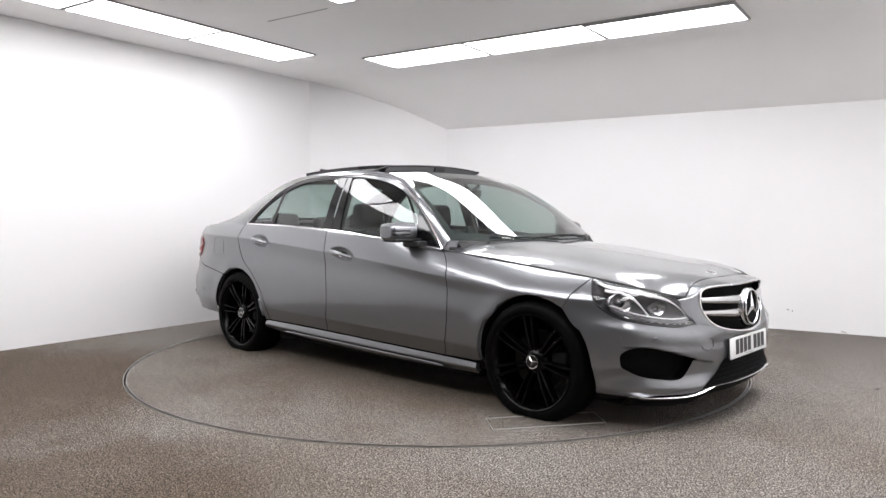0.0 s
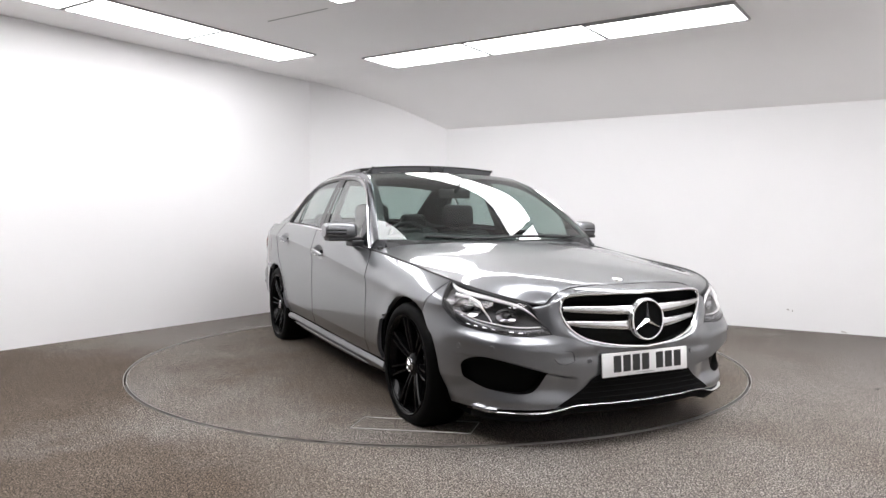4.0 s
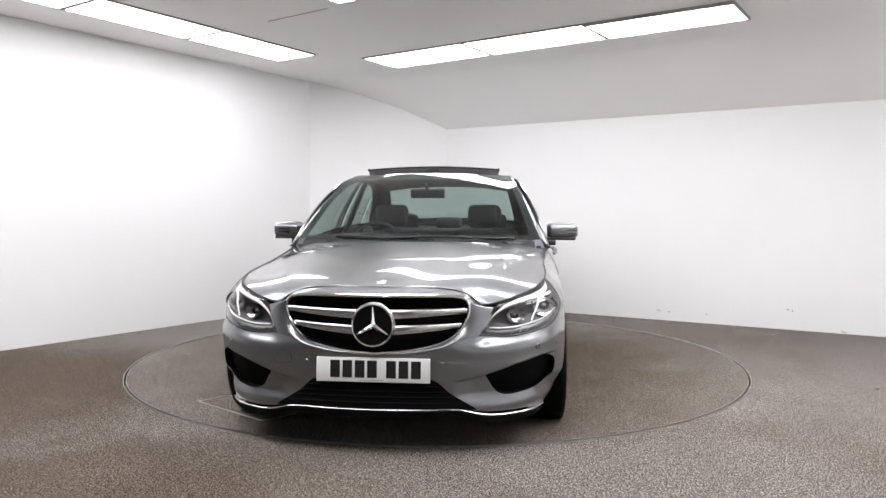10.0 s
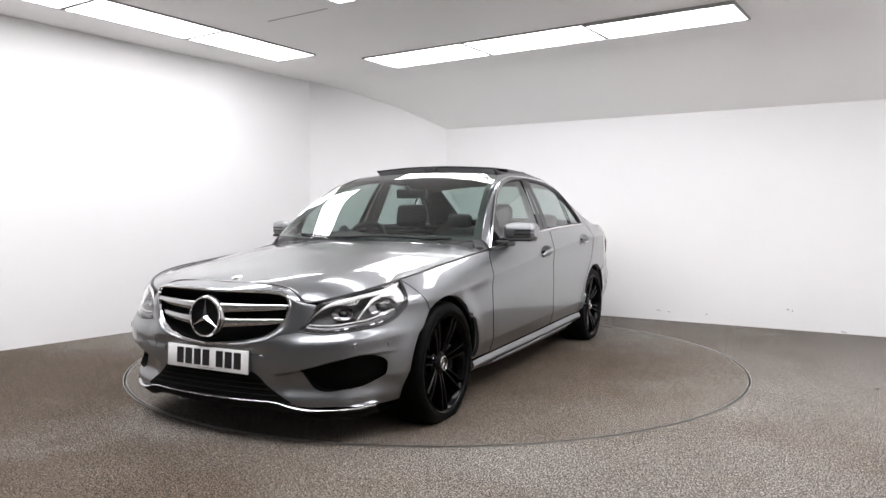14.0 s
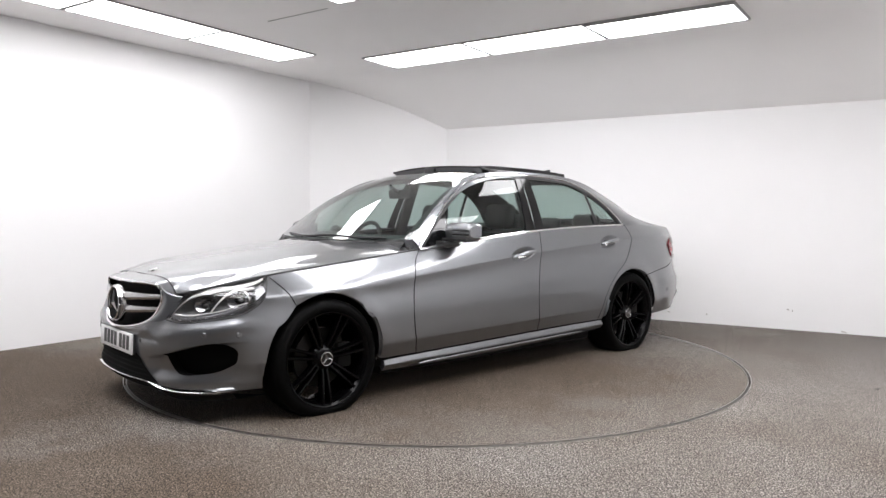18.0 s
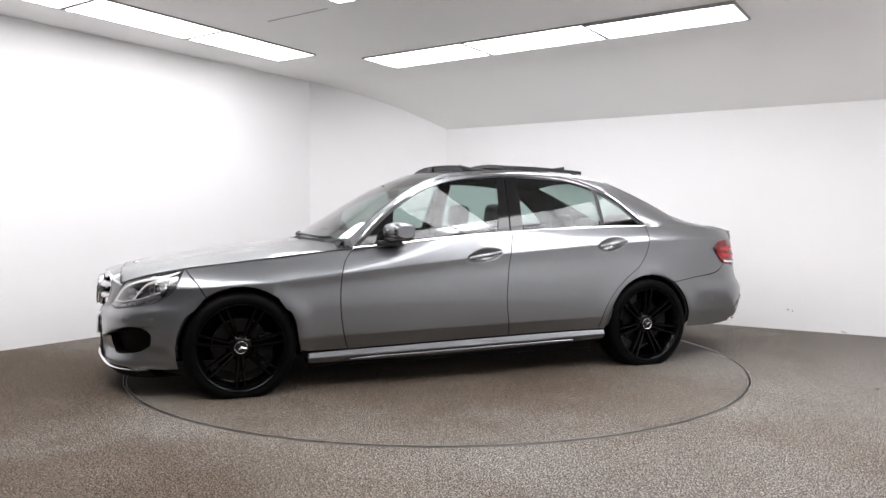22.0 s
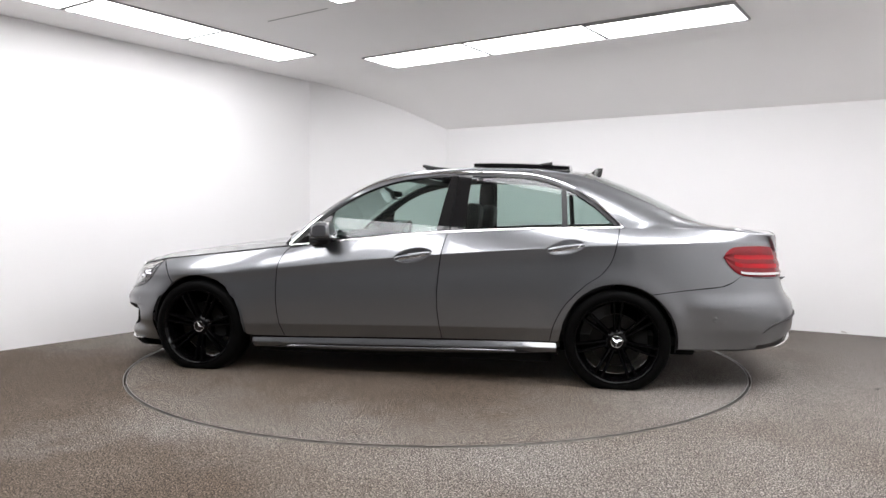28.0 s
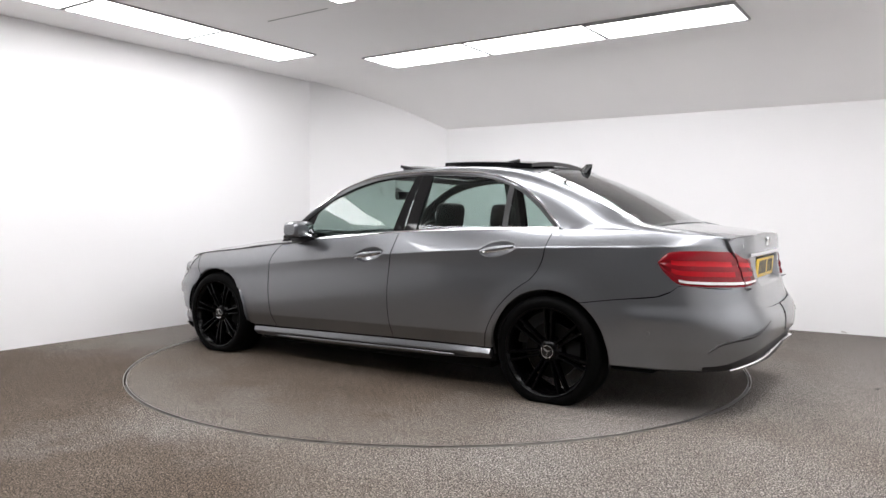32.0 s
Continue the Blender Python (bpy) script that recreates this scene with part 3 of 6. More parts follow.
for line, doors_ in ((DOOR_F, panel_fd), (DOOR_B, panel_fd), (DOOR_R, panel_rd)):
    q = resample(X(*line), 48)
    seam = shell(q[:, 0], q[:, 1], -0.0006)
    for sgn, par in zip((1, -1), doors_):
        part("door_seal", tube([tuple(p * np.array([1, sgn, 1])) for p in seam], 0.0026, 5), RUBBER, par, "black rubber seal in the door gap")

# front bumper, from the middle of the nose to the wheel arch
HL_LOW = [*Y((0.474, 0.572), (0.60, 0.564), (0.72, 0.580)), *X((1.94, 0.604), (1.87, 0.632), (1.80, 0.692), (1.745, 0.803))]
BT = [*Y((0.0, 0.495), (0.20, 0.503), (0.33, 0.530), (0.40, 0.560)), *HL_LOW]
BB = [*Y((0.0, 0.250), (0.34, 0.252), (0.40, 0.248), (0.46, 0.236), (0.52, 0.227), (0.68, 0.224)), *X((2.05, 0.218), (1.90, 0.214), (1.795, 0.214))]
AF = arch(WB + 0.005, -20, 58, 8)
bump_patch = coons(BB, BT, [BB[0], BT[0]], [*X(AF[0], *AF[1:], (1.68, 0.72), (1.745, 0.803))], 240, 84, (1, 1, 1, 0))


def trim(P2, holes):
    """Cuts holes (2D polygons) out of a 2D grid: snaps near points onto their outline and returns the faces to keep."""
    Q = P2.copy()
    nu, nv = Q.shape[:2]
    inside = np.zeros((nu, nv), int)
    flat = P2.reshape(-1, 2)
    snapped = flat.copy()
    for poly in holes:
        a = np.array(poly)
        b = np.roll(a, -1, 0)
        d = b - a
        best, near = np.full(len(flat), 9.0), flat.copy()
        for p0, e in zip(a, d):
            k = np.clip(((flat - p0) @ e) / max(e @ e, 1e-12), 0, 1)
            c = p0 + k[:, None] * e
            r = np.linalg.norm(flat - c, axis=1)
            m = r < best
            best[m], near[m] = r[m], c[m]
        cell = 0.0062 if len(P2) < 230 else 0.0040
        m = best < cell
        snapped[m] = near[m]
    Q = snapped.reshape(nu, nv, 2)
    cen = (Q[:-1, :-1] + Q[1:, :-1] + Q[1:, 1:] + Q[:-1, 1:]) / 4
    keep = np.ones(cen.shape[:2], bool)
    for poly in holes:
        a = np.array(poly)
        b = np.roll(a, -1, 0)
        c = np.zeros(cen.shape[:2], bool)
        for p0, p1 in zip(a, b):
            cond = (p0[1] > cen[..., 1]) != (p1[1] > cen[..., 1])
            xi = (p1[0] - p0[0]) * (cen[..., 1] - p0[1]) / (p1[1] - p0[1] + 1e-12) + p0[0]
            c ^= cond & (cen[..., 0] < xi)
        keep &= ~c
    return Q, keep


def kept(P, keep, flip=False):
    nu, nv = P.shape[:2]
    idx = np.arange(nu * nv).reshape(nu, nv)
    F = np.stack([idx[:-1, :-1], idx[1:, :-1], idx[1:, 1:], idx[:-1, 1:]], -1)[keep]
    return P.reshape(-1, 3), F[:, ::-1] if flip else F


FOG = resample([*Y((0.505, 0.400), (0.62, 0.430), (0.74, 0.468)), *X((2.01, 0.468), (1.945, 0.435), (1.945, 0.362)), *Y((0.77, 0.316), (0.66, 0.298), (0.60, 0.298), (0.562, 0.312), (0.530, 0.355)), Y((0.505, 0.400))[0]], 70, True)
LOW = resample([*Y((0.0, 0.300), (0.40, 0.262), (0.345, 0.32), (0.285, 0.372), (0.24, 0.385), (0.0, 0.388))], 60, False)
LOW[:, 0][LOW[:, 0] < 0.002] = -0.02


def nose(s, z):
    """The front bumper: a shelf under the headlamps and hollow cheeks round the side intakes."""
    P, N = shell(s, z), shell(s, z, 1.0)
    x, y = P[..., 0], P[..., 1]
    line = np.interp(y, [0.36, 0.42, 0.50, 0.65, 0.76, 0.83], [0.372, 0.378, 0.394, 0.443, 0.470, 0.474])
    cheek = -0.024 * smooth(line + 0.006, line - 0.010, z) * smooth(0.250, 0.318, z) * smooth(0.35, 0.46, y) * smooth(0.86, 0.79, y)
    mid = np.interp(y, [0.42, 0.6, 0.75, 0.85], [0.508, 0.518, 0.535, 0.56])
    shelf = 0.011 * np.exp(-((z - mid) / 0.034)**2) * smooth(0.40, 0.52, y) * smooth(1.72, 2.0, x)
    return P + (N - P) * (cheek + shelf)[..., None]


bp, bkeep = trim(shrink(bump_patch, GAP), [FOG])
nb = kept(nose(bp[..., 0], bp[..., 1]), bkeep)
bm_v = np.vstack([nb[0], nb[0] * np.array([1, -1, 1])])
bm_f = np.vstack([nb[1], nb[1][:, ::-1] + len(nb[0])])
bumper = part("front_bumper", mesh_of("front_bumper", bm_v, bm_f, PAINT, True, 40), PAINT, car)


def fill_patch(outline, nu=24, nv=8):
    """A patch inside a closed 2D outline, as a grid between its lower and upper halves."""
    o = np.array(outline)
    i0, i1 = int(np.argmin(o[:, 0])), int(np.argmax(o[:, 0]))
    if i0 > i1:
        i0, i1 = i1, i0
    h1, h2 = o[i0:i1 + 1], np.vstack([o[i1:], o[:i0 + 1]])[::-1]
    a, b = resample(h1, nu, False), resample(h2, nu, False)
    v = np.linspace(0, 1, nv)[None, :, None]
    return (1 - v) * a[:, None] + v * b[:, None]


def recess(name, outline, depth, mat, label, parent=None):
    """A dark pocket behind a closed outline on the shell: side walls and a back."""
    o = np.array(outline)
    rim, back = nose(o[:, 0], o[:, 1]), shell(o[:, 0], o[:, 1]) + np.array([-depth, -depth * 0.25, 0])
    f = fill_patch(outline)
    bk = shell(f[..., 0], f[..., 1]) + np.array([-depth, -depth * 0.25, 0])
    n = len(o)
    V = np.vstack([rim, back])
    F = np.array([(i, (i + 1) % n, n + (i + 1) % n, n + i) for i in range(n)])
    Vb, Fb = sheet(bk)
    V, F = np.vstack([V, Vb]), np.vstack([F, Fb + 2 * n])
    out = []
    for d in ((V, F), mirrored((V, F))):
        out.append(part(name, mesh_of(name, *d, mat, True, 40), mat, parent or car, label))
    return out


recess("air_intake", FOG, 0.07, MESHBLACK, "black side air intake")


# ---------------------------------------------------------------- glasshouse, roof, lids
def keyed(pts, n):
    """A smooth line through keys with n steps from key to key, so that two such lines match key by key."""
    p = np.array(pts, float)
    ext = np.vstack([2 * p[0] - p[1], p, 2 * p[-1] - p[-2]])
    q = []
    for i in range(1, len(ext) - 2):
        a, b, c, d = ext[i - 1:i + 3]
        t = np.linspace(0, 1, n, endpoint=False)[:, None]
        lb, lc, la = np.linalg.norm(c - b), np.linalg.norm(d - c), np.linalg.norm(b - a)
        m1, m2 = (c - a) / max(la + lb, 1e-9) * lb, (d - b) / max(lb + lc, 1e-9) * lb
        q.append((2 * t**3 - 3 * t**2 + 1) * b + (t**3 - 2 * t**2 + t) * m1 + (-2 * t**3 + 3 * t**2) * c + (t**3 - t**2) * m2)
    return np.vstack(q + [p[-1:]])


def glass_y(x, z):
    """Half width of the side windows."""
    d = np.asarray(z, float) - 0.95
    return 0.828 - 0.30 * d - 0.35 * d * d - 0.026 * smooth(-0.75, -1.65, np.asarray(x, float))


def on_glass(P2, out=0.0):
    P2 = np.asarray(P2, float)
    return np.stack([P2[..., 0], glass_y(P2[..., 0], P2[..., 1]) + out, P2[..., 1] + out * 0.35], -1)


WIN_TOP = [(0.755, 0.918), (0.57, 1.095), (0.38, 1.238), (0.20, 1.335), (-0.04, 1.392), (-0.38, 1.412), (-0.75, 1.402), (-0.94, 1.378), (-1.14, 1.308), (-1.30, 1.205), (-1.40, 1.115), (-1.468, 1.050)]
UPPER = [(0.765, 0.790, 0.975), (0.60, 0.738, 1.110), (0.40, 0.682, 1.249), (0.20, 0.630, 1.354), (0.0, 0.594, 1.414), (-0.38, 0.572, 1.443), (-0.75, 0.566, 1.441), (-0.98, 0.566, 1.426), (-1.22, 0.572, 1.382),
         (-1.42, 0.598, 1.305), (-1.60, 0.622, 1.224), (-1.75, 0.640, 1.150), (-1.87, 0.652, 1.092), (-1.97, 0.656, 1.058), (-2.20, 0.652, 1.040), (-2.385, 0.640, 1.003)]
low3 = [tuple(on_glass(q, 0.006)) for q in WIN_TOP] + [tuple(shell(s_x(x, z), z)) for x, z in ((-1.70, 1.046), (-2.0, 1.040), (-2.2, 1.020))] + [tuple(shell(*YR((0.640, 0.995))[0]))]
KL, KU = keyed(low3, 8), keyed(UPPER, 8)
KL[KL[:, 0] < -1.475] += np.array([0, -0.003, -0.007])
v_ = np.linspace(0, 1, 13)[None, :, None]
rail = (1 - v_) * KL[:, None] + v_ * KU[:, None]
wid = np.linalg.norm(KU - KL, axis=1)[:, None, None]
# behind the window the rail leaves the wing along the wing's own slope
sk = [s_x(max(float(q[0]), -2.36), float(q[2])) for q in KL]
tz = np.stack([shell(k, q[2]) - shell(k, q[2] - 0.02) for k, q in zip(sk, KL)])
tz = tz / np.linalg.norm(tz, axis=1, keepdims=True)
chord = KU - KL
wl = np.linalg.norm(chord, axis=1, keepdims=True)
for _ in range(12):
    tz[1:-1] = 0.25 * tz[:-2] + 0.25 * tz[2:] + 0.5 * tz[1:-1]
back = smooth(-1.42, -1.62, KL[:, :1]) * smooth(-2.30, -2.0, KL[:, :1])
T0 = chord + 0.30 * back * (tz * wl - chord)
T0, T1, v1 = T0[:, None], chord[:, None] * 1.0, v_
herm = (2 * v1**3 - 3 * v1**2 + 1) * KL[:, None] + (v1**3 - 2 * v1**2 + v1) * T0 + (-2 * v1**3 + 3 * v1**2) * KU[:, None] + (v1**3 - v1**2) * T1
rail = herm + np.sin(np.pi * v_) * np.clip(0.085 - 0.085 * (wid - 0.10) / 0.08, 0.075, 0.085) * wid * np.array([0, 0.72, 0.69])
for _ in range(140):
    rail[1:-1, 1:-1] += 0.25 * rail[:-2, 1:-1] + 0.25 * rail[2:, 1:-1] - 0.5 * rail[1:-1, 1:-1]
both("roof_rail", rail, PAINT, car, 0.010, False)


def relax(P, n, keep=0.06):
    """Evens out a grid along its length, leaving its rim in place."""
    Q = P.copy()
    a = np.abs(np.linspace(-1, 1, P.shape[1]))
    w = smooth(1.0, 1.0 - keep, a)[None, :, None]
    for _ in range(n):
        Q[1:-1] += w * (0.25 * Q[:-2] + 0.25 * Q[2:] - 0.5 * Q[1:-1])
    return Q


def crown(centre, edge, n, nw, power=2.0, ridge=None, xpow=2.0):
    """A surface from the centre line (x, z) to an edge line (x, y, z), arched across; both halves."""
    c, e = keyed(centre, n), keyed(edge, n)
    w = np.linspace(-1, 1, nw)
    a = np.abs(w)[None, :]
    xx = c[:, :1] + (e[:, :1] - c[:, :1]) * a**xpow
    yy = e[:, 1:2] * w[None, :]
    pw = power if np.isscalar(power) else np.interp(np.linspace(0, 1, len(c)), *power)[:, None]
    zz = c[:, 1:2] + (e[:, 2:3] - c[:, 1:2]) * a**pw
    P = np.stack([xx, yy, zz], -1)
    if ridge:
        P[..., 2] += ridge(w)[None, :] * np.interp(np.linspace(0, 1, P.shape[0]), [0, 0.4, 0.8, 1], [0.15, 0.8, 1, 0.3])[:, None]
    return P


WS_C = [(0.955, 0.965), (0.715, 1.105), (0.485, 1.248), (0.285, 1.362), (0.10, 1.432)]
RF_C = [(0.10, 1.432), (-0.38, 1.470), (-0.75, 1.472), (-0.98, 1.463), (-1.27, 1.430)]
RG_C = [(-1.27, 1.428), (-1.45, 1.362), (-1.62, 1.286), (-1.76, 1.218), (-1.89, 1.150), (-2.02, 1.082)]
TL_C = [(-2.02, 1.078), (-2.25, 1.048), (-2.452, 1.020)]

ws = relax(crown(WS_C, UPPER[:5], 8, 33, 2.2, None, 2.2), 40)
part("windscreen", mesh_of("windscreen", *sheet(ws, 0, True), GLASS), GLASS, car, "tinted windscreen")
rg = relax(crown(RG_C, UPPER[8:14], 8, 33, 2.4), 60)
part("rear_window", mesh_of("rear_window", *sheet(rg, 0, True), GLASS), GLASS, car, "dark tinted rear window")
# black printed borders of the two screens
def border(name, P, cols, rows_lo, rows_hi, lift):
    Q = P + np.array([0, 0, -lift])
    keep = np.zeros((P.shape[0] - 1, P.shape[1] - 1), bool)
    keep[:, :cols] = keep[:, -cols:] = True
    keep[:rows_lo] = True
    if rows_hi:
        keep[-rows_hi:] = True
    part(name, mesh_of(name, *kept(Q, keep, True), BLACK), BLACK, car, "black printed screen border")


border("screen_border", ws, 1, 1, 4, 0.004)
border("screen_border", rg, 1, 2, 2, 0.004)

# roof with the open sunroof
rf = relax(crown(RF_C, UPPER[4:9], 10, 41, 2.4), 60)
rf_keep = np.ones((rf.shape[0] - 1, rf.shape[1] - 1), bool)
rf_keep[3:17, 5:35] = False
nfront = 3
front_keep = rf_keep.copy()
front_keep[nfront:] = False
back_keep = rf_keep.copy()
back_keep[:nfront] = False
roof = part("roof", mesh_of("roof", *kept(rf, back_keep, True), PAINT, True, 40), PAINT, car)
part("front_roof_glass", mesh_of("front_roof_glass", *kept(rf, front_keep, True), GLOSS, True, 40), GLOSS, car, "black glass strip over the windscreen")
part("headlining", mesh_of("headlining", *kept(rf - np.array([0, 0, 0.045]), rf_keep, False), CLOTH), CLOTH, car, "dark headlining")
OPEN = rf[3:18, 5:36]
rim_pts = np.concatenate([OPEN[:, 0], OPEN[-1, 1:], OPEN[-2::-1, -1], OPEN[0, -2:0:-1]])
part("sunroof_seal", tube([tuple(q + np.array([0, 0, -0.002])) for q in rim_pts], 0.008, 6, True), BLACK, car, "black seal round the sunroof opening")

# raised wind deflector and the slid-back glass panel
def slab(P, t):
    """A sheet of thickness t (downwards)."""
    nu, nv = P.shape[:2]
    V0, F0 = sheet(P)
    V1 = V0 - np.array([0, 0, t])
    idx = np.arange(nu * nv).reshape(nu, nv)
    ring = np.concatenate([idx[:, 0], idx[-1, 1:], idx[-2::-1, -1], idx[0, -2:0:-1]])
    i = np.arange(len(ring))
    j = (i + 1) % len(ring)
    side = np.stack([ring[i], ring[j], ring[j] + len(V0), ring[i] + len(V0)], -1)
    return np.vstack([V0, V1]), np.vstack([F0, F0[:, ::-1] + len(V0), side])


wy = np.linspace(-1, 1, 25)
yy_ = 0.505 * wy
d_top = np.stack([np.stack([-0.055 - 0.05 * wy**2 - k * 0.125, yy_ * (1 - 0.03 * k), 1.494 - 0.020 * wy**2 - 0.012 * k * k - 0.022 * k], -1) for k in np.linspace(0, 1, 5)])
wind = part("wind_deflector", mesh_of("wind_deflector", *slab(d_top, 0.010), BLACK, True, 40), BLACK, car, "raised black wind deflector of the sunroof")
d_web = np.stack([np.stack([-0.060 - 0.05 * wy**2 - 0.035 * k, yy_ * (1 - 0.02 * k), 1.484 - 0.020 * wy**2 - k * 0.050], -1) for k in np.linspace(0, 1, 3)])
part("deflector_mesh", mesh_of("deflector_mesh", *sheet(d_web), NETGREY), NETGREY, wind, "grey mesh web")
part("deflector_clip", box(-0.075, -0.055, 1.438, -0.052, 0.055, 1.484, 0.004), BLACK, wind)
for sgn in (1, -1):
    part("deflector_arm", tube([(-0.10, sgn * 0.50, 1.470), (-0.20, sgn * 0.49, 1.452), (-0.33, sgn * 0.47, 1.440)], 0.010, 8), BLACK, wind)
s_pan = np.stack([np.stack([np.full_like(wy, -0.46 - k * 0.66), 0.47 * wy * (1 - 0.03 * k), 1.502 + 0.018 * math.sin(math.pi * (0.25 + 0.6 * k)) - 0.022 * k - 0.030 * wy**2], -1) for k in np.linspace(0, 1, 13)])
pan = part("sunroof_glass", mesh_of("sunroof_glass", *slab(s_pan, 0.026), GLOSS, True, 40), GLOSS, car, "black glass sunroof panel slid back over the roof")
for sgn in (1, -1):
    part("sunroof_lever", tube([(-1.0, sgn * 0.40, 1.485), (-0.85, sgn * 0.40, 1.462), (-0.62, sgn * 0.41, 1.455)], 0.010, 8), BLACK, pan)
# shark-fin aerial
fin_v = []
for k in range(7):
    t = k / 6
    for x, hw in ((-1.215 - 0.085 * t**0.8, 0.0), (-1.255 - 0.065 * t, 0.022 * (1 - t)), (-1.300 - 0.040 * t, 0.020 * (1 - t)), (-1.335 - 0.012 * t, 0.0), (-1.300 - 0.040 * t, -0.020 * (1 - t)), (-1.255 - 0.065 * t, -0.022 * (1 - t))):
        fin_v.append((x, hw, 1.405 + 0.066 * t))
fin_f = [(k * 6 + i, k * 6 + (i + 1) % 6, (k + 1) * 6 + (i + 1) % 6, (k + 1) * 6 + i) for k in range(6) for i in range(6)] + [tuple(range(36, 42))]
part("roof_aerial", (fin_v, fin_f), GLOSS, car, "black shark-fin aerial")

# boot lid: top and back
tl = crown(TL_C, UPPER[13:16], 10, 33, 2.2)
part("boot_lid", mesh_of("boot_lid", *sheet(tl, 0.012, True), PAINT, True, 40), PAINT, car)
LID_LOW = YR((0.560, 0.735), (0.53, 0.665), (0.46, 0.63), (0.25, 0.612), (0.0, 0.605))
lidp = coons(LID_LOW, YR((0.640, 0.997), (0.30, 0.999), (0.0, 0.999)), LIDGAP, YR((0.0, 0.605), (0.0, 0.999)), 60, 60)
lb = shell(lidp[..., 0], lidp[..., 1])
lip = smooth(0.80, 1.0, lidp[..., 1])
inb = smooth(0.645, 0.52, lb[..., 1])
lb[..., 0] -= 0.022 * lip * inb + 0.002 * lip
lb[..., 2] += 0.020 * lip * smooth(0.64, 0.1, lb[..., 1]) + 0.006 * lip * inb
lb[..., 0] += 0.034 * smooth(0.35, 0.28, lb[..., 1]) * smooth(0.725, 0.765, lb[..., 2]) * smooth(0.895, 0.875, lb[..., 2])
lid_v, lid_f = sheet(lb, -0.03, True)
lid_back = part("boot_lid_back", mesh_of("boot_lid_back", np.vstack([lid_v, lid_v * np.array([1, -1, 1])]), np.vstack([lid_f, lid_f[:, ::-1] + len(lid_v)]), PAINT, True, 40), PAINT, car)

side_gap = np.stack([shell(lidp[0, :, 0], lidp[0, :, 1], -0.003), lb[0]], 1)
both("lid_side", side_gap, PAINT, lid_back, 0.0, False)

# bonnet
HE = [shell(s_x(x, z), z) for x, z in HOODLINE]
HE += [shell(*q) for q in Y((0.72, 0.768), (0.62, 0.735), (0.54, 0.714), (0.480, 0.704))]
def blunt(x, y):
    """Draws a point of the grille back to the nose's plan."""
    return x - 0.042 * max(1 - (abs(y) / 0.56)**2, 0)**1.5


HC = [(1.005, 0.958), (1.17, 0.940), (1.50, 0.900), (1.67, 0.877), (1.84, 0.850), (1.945, 0.828), (2.025, 0.810), (2.076, 0.797), (2.110, 0.787)]
HE = [q * np.array([1, 0.9955, 1]) for q in HE]
bon = crown(HC, [tuple(q) for q in HE], 8, 121, ([0, 0.5, 0.8, 1.0], [2.5, 2.6, 3.6, 7.0]))
bon = relax(bon, 120)


def even_out(P, deg, degy, rim=10):
    """Replaces the heights of a grid by one smooth polynomial in plan; only its rim keeps its line."""
    x, y = (P[..., 0] - 1.6) / 0.6, P[..., 1] / 0.8
    basis = np.stack([x**i * y**(2 * j) for i in range(deg + 1) for j in range(degy + 1)], -1)
    w = np.ones(x.shape)
    w[:, :2] = w[:, -2:] = 6.0
    w[-2:] = 4.0
    w[:, x.shape[1] // 2] = 4.0
    B = basis.reshape(-1, basis.shape[-1])
    W = w.reshape(-1, 1)
    c = np.linalg.lstsq(np.vstack([B * W, 0.02 * np.eye(B.shape[1])]), np.concatenate([P[..., 2].reshape(-1) * W[:, 0], np.zeros(B.shape[1])]), rcond=None)[0]
    z = basis @ c
    res = P[..., 2] - z
    a = np.abs(np.linspace(-1, 1, P.shape[1]))[None, :]
    u = np.linspace(0, 1, P.shape[0])[:, None]
    k = np.where(np.linspace(-1, 1, P.shape[1])[None, :] < 0, res[:, :1], res[:, -1:])
    Q = P.copy()
    Q[..., 2] = z + k * a**rim + (res[-1:] - k[-1:] * a**rim) * u**30
    return Q


bon = even_out(bon, 5, 4)
wv = np.linspace(-1, 1, bon.shape[1])
uu = np.linspace(0, 1, bon.shape[0])[:, None]
# two ridges that run from the grille's corners to the screen's feet
ridge_w = np.interp(uu, [0, 0.5, 0.75, 1], [0.78, 0.63, 0.76, 0.95])
aw = np.abs(wv)[None, :]
tent = np.where(aw < ridge_w, 1 - (ridge_w - aw) / 0.35, 1 - (aw - ridge_w) / np.minimum(0.22, 1 - ridge_w))
bon[..., 2] += 0.0055 * np.clip(tent, 0, 1) * smooth(0, 0.12, uu) * smooth(1.06, 0.80, uu)
bonnet = part("bonnet", mesh_of("bonnet", *sheet(bon, 0.014), PAINT, True, 40), PAINT, car)
part("bonnet_badge", revolve([(0.0, 0.004), (0.020, 0.0035), (0.026, 0.002), (0.028, -0.008)], 24, "z"), CHROME, bonnet, "small round chrome badge").matrix_basis = pose(2.048, 0, 0.8045, 0, 14, 0)
for sgn in (1, -1):
    seal = keyed([tuple(q) for q in HE], 6) * np.array([1, sgn / 0.9955, 1]) + np.array([0, sgn * 0.0008, 0.0002])
    part("bonnet_seal", tube([tuple(q) for q in seal], 0.0052, 6), BLACK, car, "dark gap beside the bonnet")
lead = bon[-1] + np.array([0.004, 0, -0.002])
part("bonnet_seal", tube([tuple(q) for q in lead], 0.0034, 6), BLACK, car, "dark gap before the bonnet")
